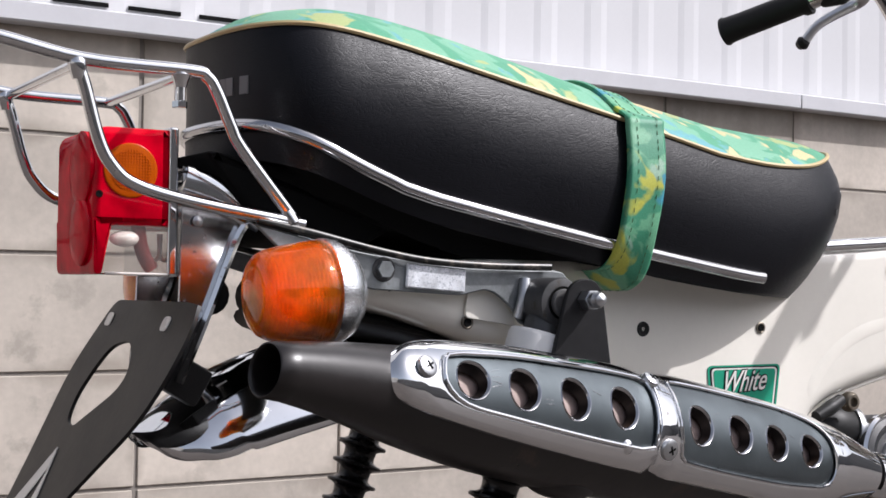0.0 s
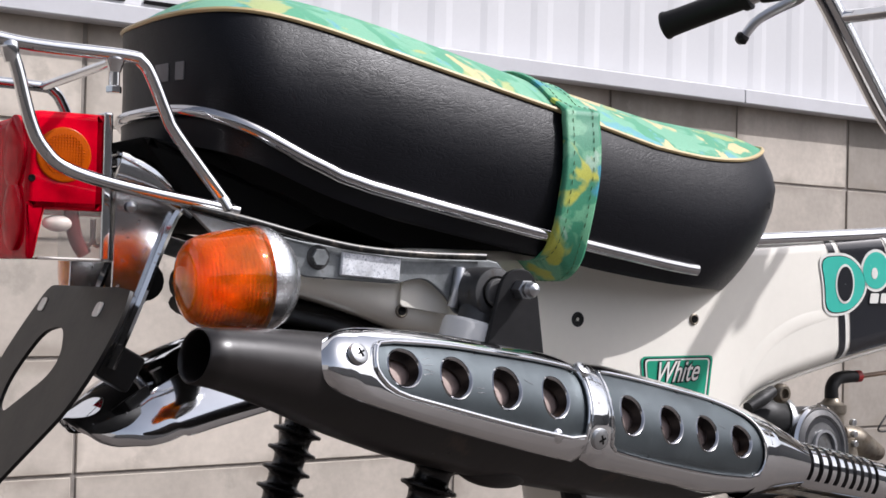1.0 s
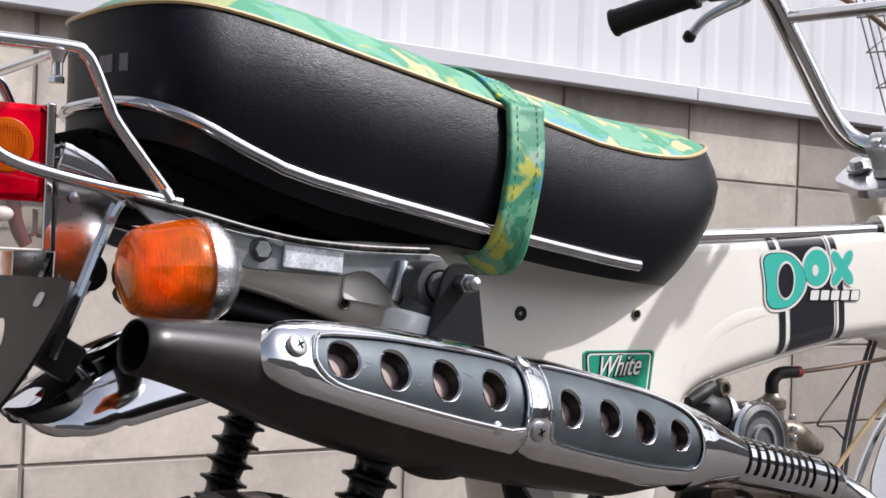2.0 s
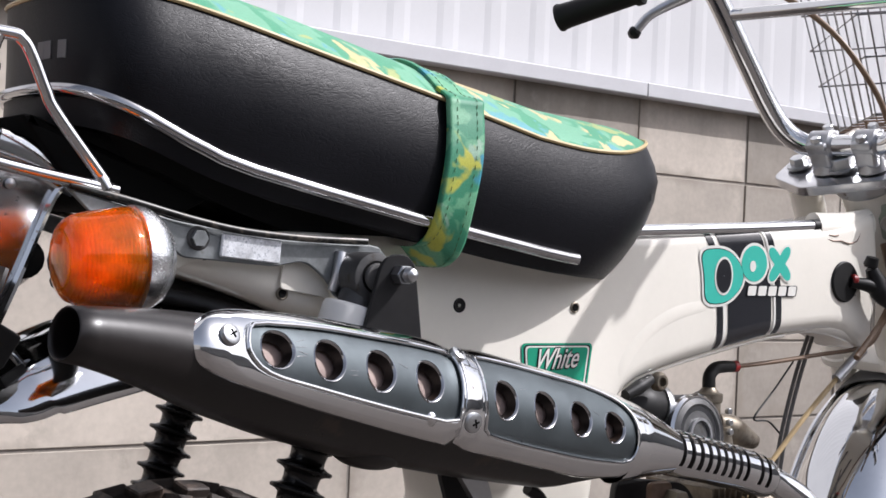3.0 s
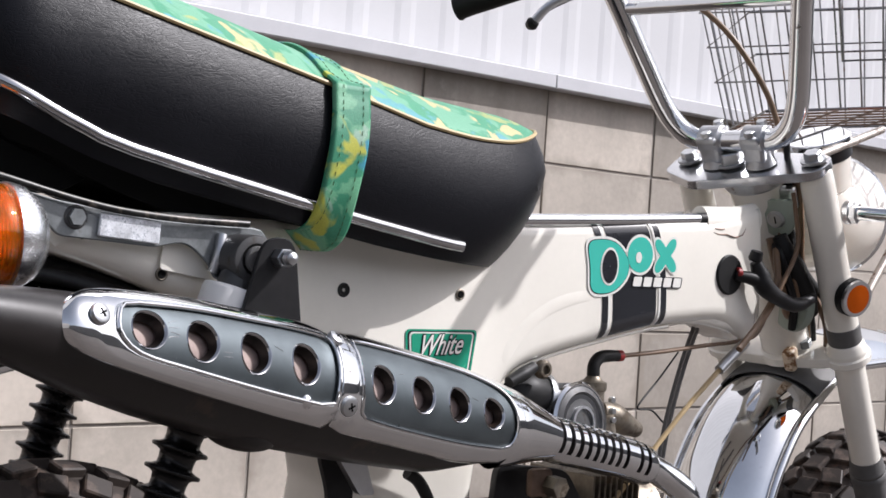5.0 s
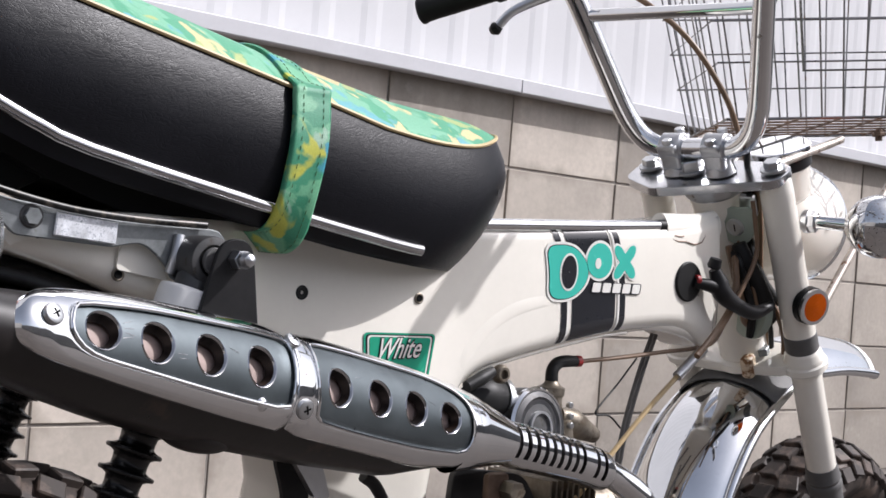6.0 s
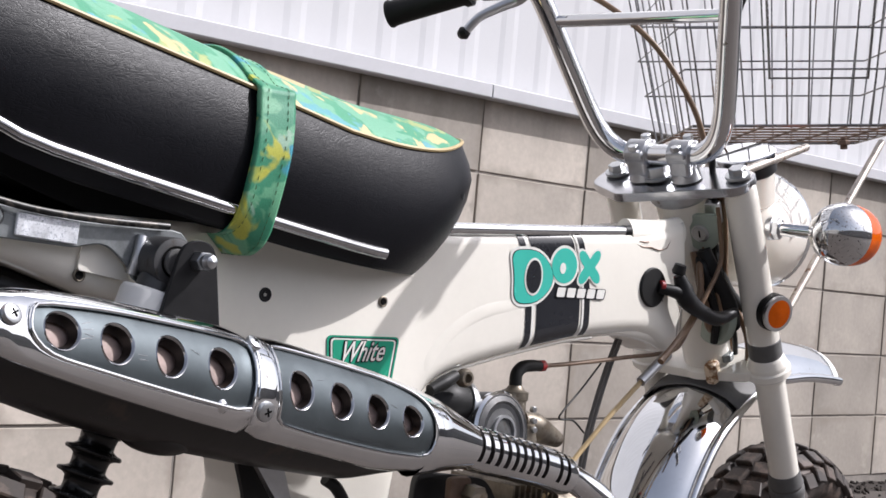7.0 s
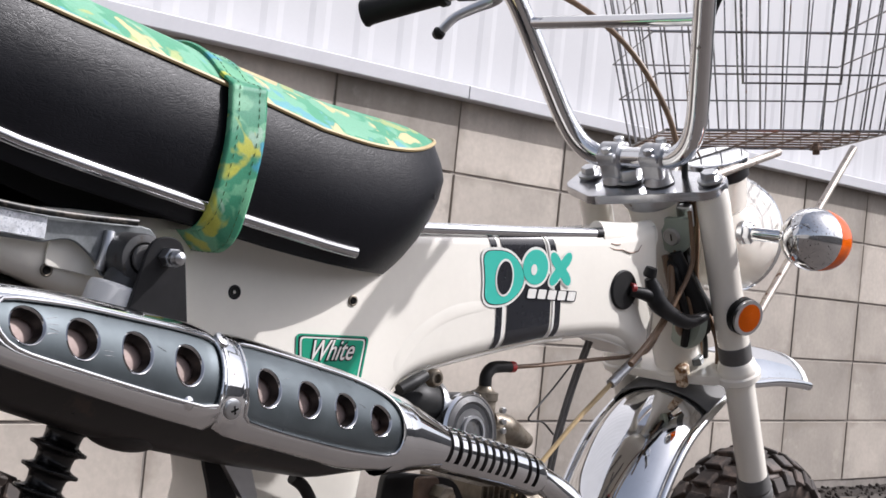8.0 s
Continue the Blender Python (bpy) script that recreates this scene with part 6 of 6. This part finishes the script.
steered("clutch_cable", tube([(-0.02, 0.18, 0.262), (0.02, 0.14, 0.25), (0.035, 0.08, 0.215), (0.035, 0.02, 0.16), (0.028, -0.02, 0.09), (0.022, -0.035, 0.03), (0.02, -0.045, -0.06)], 0.0036, 10), BROWN_CABLE, "brown control cable looping behind the bars")
steered("wiring_loom", tube([(0.0, -0.15, 0.262), (0.014, -0.106, 0.20), (0.012, -0.074, 0.10), (0.012, -0.05, 0.04), (0.012, -0.035, -0.06), (-0.02, -0.03, -0.14)], 0.0042, 10), RUBBER, "black cable down the bars")

# ---- ignition lock, horn button bracket, cables at the head ----
lock = steered("steering_lock", block((0.012, 0.034, 0.03), Matrix.Translation((0.004, -0.033, -0.050)), 0.003, 2), ALLOY, "steering lock with key barrel under the top bridge")
LOCK_GREEN = material("grey_green_paint", (0.33, 0.38, 0.32), 0.45, vary=0.1, bump=0.04)
steered("lock_face", slab(rounded([(-0.019, 0.018, 0.002), (0.019, 0.018, 0.002), (0.019, -0.006, 0.012), (0.009, -0.019, 0.01), (-0.009, -0.019, 0.01), (-0.019, -0.006, 0.012)], 0.004, 4), 0.005, Matrix.Translation((-0.014, -0.031, -0.066)) @ Matrix.Scale(1.32, 4) @ Matrix(((0, 0, -1, 0), (-1, 0, 0, 0), (0, 1, 0, 0), (0, 0, 0, 1))), 0.001, 2), LOCK_GREEN, "grey-green lock plate", lock)
steered("key_barrel", lathe([(0.0115, 0.003), (0.0115, 0.0062), (0.010, 0.0068), (0.0092, 0.0055), (0.0085, 0.0068), (0.007, 0.007)], (-0.0165, -0.031, -0.067), (-1, 0, 0), 24), ALLOY, "", lock)
steered("key_slot", block((0.001, 0.0015, 0.009), Matrix.Translation((-0.0237, -0.031, -0.067))), DARK, "", lock)
for k, (y, x) in enumerate(((-0.012, 0.008), (-0.052, 0.006), (-0.030, 0.016), (-0.02, 0.022))):
    steered("cable", tube([(x + 0.01, y, -0.03), (x, y + 0.004, -0.09), (x - 0.004, y + 0.010 * (k % 2), -0.15), (x - 0.002, y - 0.006, -0.22), (x, y, -0.27)], 0.0036 + 0.0006 * (k % 2), 8), BROWN_CABLE if k % 2 else RUBBER)
steered("wiring_sleeve", tube([(0.012, -0.024, -0.06), (0.004, -0.03, -0.10), (0.0, -0.04, -0.15), (0.012, -0.05, -0.19)], 0.009, 12), RUBBER, "black wiring sleeve")
cap = part("frame_cap", lathe([(0.0225, 0), (0.0235, 0.0015), (0.0235, 0.004), (0.022, 0.0055), (0.0005, 0.007)], (0.545, -0.0445, 0.556), (0.05, -1, 0), 36), RUBBER, bike, "round black rubber cap on the frame")
stop = part("stop_switch", tube([(0.552, -0.050, 0.556), (0.575, -0.058, 0.553), (0.592, -0.06, 0.547)], [0.006, 0.008, 0.009], 14), RUBBER, bike, "black switch with red marker")
part("marker", rod((0.553, -0.0512, 0.559), (0.559, -0.0533, 0.5585), 0.0066, 12), RED_PLASTIC, stop)
part("switch_arm", tube([(0.578, -0.058, 0.573), (0.586, -0.06, 0.558), (0.592, -0.062, 0.545), (0.62, -0.062, 0.532), (0.655, -0.060, 0.525), (0.69, -0.058, 0.535)], [0.007, 0.011, 0.012, 0.009, 0.009, 0.006], 14), BLACK, stop)
part("arm_lug", lathe([(0.007, 0), (0.0085, 0.003), (0.007, 0.012)], (0.576, -0.058, 0.574), (0, -0.3, 1), 14), BLACK, stop)
part("horn", lathe([(0.015, 0), (0.034, 0.004), (0.036, 0.01), (0.034, 0.016), (0.015, 0.02)], (0.70, -0.01, 0.525), (1, -0.2, 0.1), 32), LOCK_GREEN, bike, "grey-green horn behind the fork")

# ---- headlamp, speedometer, signals, reflectors ----
headlamp = steered("headlamp", lathe([(0.02, -0.055), (0.05, -0.046), (0.068, -0.022), (0.076, 0.01), (0.078, 0.05), (0.078, 0.066)], (0.095, -0.014, -0.118), (0.88, 0, -0.47), 40), WHITE, "cream headlamp shell with chrome rim")
steered("rim", lathe([(0.072, 0.064), (0.078, 0.066), (0.080, 0.073), (0.077, 0.082), (0.068, 0.085)], (0.095, -0.014, -0.118), (0.88, 0, -0.47), 44), CHROME, "chrome headlamp rim", headlamp)
steered("glass", lathe([(0.0695, 0.078), (0.06, 0.088), (0.035, 0.095), (0.0005, 0.098)], (0.095, -0.014, -0.118), (0.88, 0, -0.47), 36), CLEAR, "clear headlamp glass", headlamp)
speedo = steered("speedometer", lathe([(0.03, -0.05), (0.036, -0.045), (0.038, -0.012), (0.038, 0.0)], (0.082, -0.050, -0.026), (0.1, 0, 1), 36), WHITE, "round speedometer with black and chrome rim")
steered("band", lathe([(0.039, -0.006), (0.041, -0.004), (0.041, 0.012), (0.039, 0.014)], (0.082, -0.050, -0.026), (0.1, 0, 1), 36), BLACK, "", speedo)
steered("rim", lathe([(0.038, 0.013), (0.0425, 0.015), (0.0425, 0.021), (0.037, 0.023)], (0.082, -0.050, -0.026), (0.1, 0, 1), 36), CHROME, "", speedo)
steered("glass", lathe([(0.036, 0.019), (0.02, 0.0205), (0.0005, 0.021)], (0.082, -0.050, -0.026), (0.1, 0, 1), 30), GAUGE, "", speedo)
for side in (-1,):
    steered("headlamp_ear", lathe([(0.013, 0), (0.0145, 0.002), (0.0145, 0.008), (0.011, 0.010)], (0.034, 0.095 * side, -0.083), (0, side, 0), 24), ALLOY)
    sig = steered("turn_signal", lathe([(0.0005, -0.038), (0.015, -0.0355), (0.0275, -0.027), (0.0355, -0.011), (0.0380, 0.002), (0.0382, 0.007), (0.036, 0.008)], (0.031, 0.188 * side, -0.084), (0.862, 0.16 * side, -0.507), 40), SPECKLED, "chrome ball turn signal with amber lens")
    steered("lens", lathe([(0.036, 0.0065), (0.0375, 0.0085), (0.0375, 0.022), (0.0362, 0.033), (0.033, 0.041), (0.023, 0.049), (0.0005, 0.052)], (0.031, 0.188 * side, -0.084), (0.862, 0.16 * side, -0.507), 40), AMBER_SOLID, "amber lens", sig)
    steered("stem", rod((0.034, 0.10 * side, -0.083), (0.034, 0.165 * side, -0.086), 0.0085, 18), CHROME, "chrome stem", sig)
    steered("stem_nut", hexagon((0.034, 0.100 * side, -0.083), (0.034, 0.112 * side, -0.0835), 0.0135), ALLOY, "", sig)
    ref = steered("side_reflector", lathe([(0.021, 0), (0.0235, 0.003), (0.0235, 0.012), (0.022, 0.013)], (-0.004, 0.098 * side, -0.178), (-0.46, side, 0), 36), RUBBER, "round orange reflector in black housing")
    steered("rim", lathe([(0.0215, 0.012), (0.0225, 0.0135), (0.0225, 0.018), (0.0195, 0.0185)], (-0.004, 0.098 * side, -0.178), (-0.46, side, 0), 36), ALLOY, "", ref)
    steered("lens", lathe([(0.0197, 0.0165), (0.018, 0.0185), (0.0005, 0.0195)], (-0.004, 0.098 * side, -0.178), (-0.46, side, 0), 32), ORANGE, "orange reflector lens", ref)

# ---- front mudguard ----
guard = [(-0.05, 0.20, 0.064, 0.034), (-0.034, 0.29, 0.065, 0.036), (0.0, 0.350, 0.065, 0.036), (0.055, 0.404, 0.065, 0.035), (0.139, 0.450, 0.065, 0.034), (0.20, 0.477, 0.064, 0.036), (0.26, 0.490, 0.063, 0.046), (0.345, 0.4965, 0.062, 0.050), (0.43, 0.4935, 0.060, 0.050), (0.487, 0.486, 0.058, 0.047)]
GUARD_AT = HEADING @ Matrix.Translation((0, 0.013, 0))
front_guard = mudguard(guard, "front_mudguard", "chrome front mudguard with a white tip", CHROME, GUARD_AT, rolled=True)
tip = mudguard([(0.474, 0.4905, 0.0605, 0.053), (0.497, 0.4865, 0.0590, 0.051), (0.515, 0.480, 0.054, 0.046), (0.526, 0.473, 0.044, 0.037), (0.531, 0.467, 0.028, 0.023)], "mudguard_tip", "white rubber tip", WHITE_PLASTIC, GUARD_AT)
tip.parent = front_guard

# dark grey sheet added over the crown, in place of the yoke's dark reflection
mount = mudguard([(0.105, 0.4365, 0.0675, 0.030), (0.139, 0.4535, 0.0675, 0.030), (0.18, 0.4715, 0.0665, 0.029), (0.232, 0.4875, 0.0655, 0.026)], "crown_reflection_sheet", "dark grey sheet painting the yoke's reflection on the front mudguard", GREY_RUBBER, GUARD_AT)
mount.parent = front_guard

# ---- front basket of wire ----
basket = new("basket")
basket.parent = bike
tagged(basket, "rusty chrome wire front basket")
BASKET = HEADING @ Matrix.Translation((0.285, -0.007, 0.783)) @ pose(0, 0, 0, -5.5, 0, 38)
LOW, HIGH, TALL = (0.140, 0.150), (0.165, 0.19), 0.24


def corner(a, b, t):
    """A place on the basket's wall: a, b in -1..1 along depth and width, t from floor to rim."""
    return Vector((a * (LOW[0] + (HIGH[0] - LOW[0]) * t), b * (LOW[1] + (HIGH[1] - LOW[1]) * t), TALL * t))


def wire(points, r, mat, name="wire"):
    part(name, tube(points, r, 6, per=1), mat, basket, at=BASKET)


for t, r in ((0.0, 0.0019), (0.30, 0.0014), (0.52, 0.0013), (0.74, 0.0014), (1.0, 0.0026)):
    loop = [corner(-1, -1, t), corner(1, -1, t), corner(1, 1, t), corner(-1, 1, t), corner(-1, -1, t)]
    wire(loop, r, WIRE, "hoop")
for i in range(-5, 6):
    b = i / 5.5
    for a in (-1, 1):
        wire([corner(a, b, 0), corner(a, b, 1)], 0.0013, WIRE)
    if i % 2 == 0:
        wire([corner(-1, b, 0), corner(1, b, 0)], 0.0016, RUST)
for i in range(-3, 4):
    a = i / 3.5
    for b in (-1, 1):
        wire([corner(a, b, 0), corner(a, b, 1)], 0.0013, WIRE)
    wire([corner(a, -1, 0.004), corner(a, 1, 0.004)], 0.0016, RUST)
wire([corner(-1.03, -0.47, 0.9), corner(-1.03, -0.47, 0.25), corner(-1.03, 0.33, 0.25), corner(-1.03, 0.33, 0.9)], 0.0022, WIRE, "handle_wire")
bm = rod((0.0, -0.09, -0.004), (0.0, -0.09, -0.02), 0.005, 10)
hexagon((0.0, -0.09, -0.008), (0.0, -0.09, -0.014), 0.009, bm)
part("bolt", bm, RUST, basket, at=BASKET)
steered("basket_stay", tube([(0.0, -FORK, 0.006), (0.175, -0.095, -0.036)], 0.0052, 10, per=1), DULL_STAY, "dull weathered stay of the basket")
steered("basket_stay", tube([(0.0, FORK, 0.006), (0.175, 0.09, -0.032)], 0.0052, 10, per=1), DULL_STAY, "dull weathered stay of the basket")
part("basket_strut", tube([(0.125, -0.104, 0.537), (0.24, -0.115, 0.66), (0.36, -0.125, 0.785)], 0.0052, 10, per=2), DULL_STAY, bike, "rusty chrome strut of the basket", at=HEADING)
part("basket_strut", tube([(0.14, 0.115, 0.535), (0.26, 0.12, 0.67), (0.36, 0.13, 0.785)], 0.0052, 10, per=2), DULL_STAY, bike, "rusty chrome strut of the basket", at=HEADING)

# cables hanging in the gap behind the fork
steered("cable", tube([(-0.03, -0.03, -0.095), (-0.058, -0.042, -0.10), (-0.070, -0.046, -0.115), (-0.09, -0.047, -0.135), (-0.138, -0.047, -0.145), (-0.19, -0.045, -0.15)], 0.0042, 8), BROWN_CABLE, "brown cable hanging behind the fork")
steered("cable", tube([(-0.03, -0.025, -0.095), (-0.046, -0.04, -0.10), (-0.05, -0.046, -0.13), (-0.042, -0.045, -0.17), (-0.04, -0.035, -0.21)], 0.0055, 8), RUBBER, "black cable behind the fork")
steered("cable_boot", tube([(-0.03, -0.036, -0.085), (-0.034, -0.046, -0.12), (-0.02, -0.05, -0.17), (-0.006, -0.046, -0.205)], [0.009, 0.0125, 0.0135, 0.010], 12), RUBBER, "black rubber wiring boot")
for k, (f, y, r) in enumerate(((-0.044, -0.043, 0.0045), (-0.036, -0.047, 0.0036), (-0.028, -0.042, 0.0052), (-0.018, -0.047, 0.0036), (-0.052, -0.036, 0.005))):
    steered("cable", tube([(f + 0.02, y + 0.012, -0.088), (f, y, -0.12), (f - 0.004 * (k % 2), y - 0.003, -0.16), (f + 0.012, y + 0.004, -0.19), (0.004, -0.024, -0.222)], r, 8), (RUBBER, BROWN_CABLE, BLACK)[k % 3])
# dark engine mount and bolts under the exhaust sleeve
mount_plate = part("engine_mount", slab(rounded([(0.19, 0.352), (0.285, 0.342), (0.315, 0.30), (0.30, 0.24), (0.18, 0.24)], 0.014, 4), 0.01, Matrix(((1, 0, 0, 0), (0, 0, 1, -0.072), (0, 1, 0, 0), (0, 0, 0, 1))), 0.002, 2), BLACK, engine, "black engine mount plate")
for x, z in ((0.262, 0.316), (0.225, 0.30), (0.292, 0.285)):
    bm = hexagon((x, -0.072, z), (x, -0.082, z), 0.009)
    lathe([(0.012, 0), (0.012, 0.002), (0.009, 0.003)], (x, -0.073, z), (0, -1, 0), 18, bm)
    part("bolt", bm, CARB, mount_plate)


# ---- the wall's blocks, last ----
BLOCK_MESHES = []
for k in range(6):
    bm = block((0.3925, 0.02, 0.1935), None, 0.0013, 1)
    BLOCK_MESHES.append(mesh_of("block", bm, BLOCK if k < 3 else DARKER_BLOCK, False))
for col in range(-9, 22):
    for row in range(5):
        # darker blocks grow commoner towards larger x
        ob = new("block", BLOCK_MESHES[(col * 3 + row * 5) % 3 + (3 if random.random() < (0.8 if col > 5 else 0.3 if col > 3 else 0.08) else 0)])
        ob.parent = wall
        ob.location = (0.2 + col * 0.4 - 0.002 + 0.002 * random.uniform(-1, 1), WALL_Y + 0.01 + 0.0015 * random.uniform(-1, 1), 0.1 + row * 0.2)
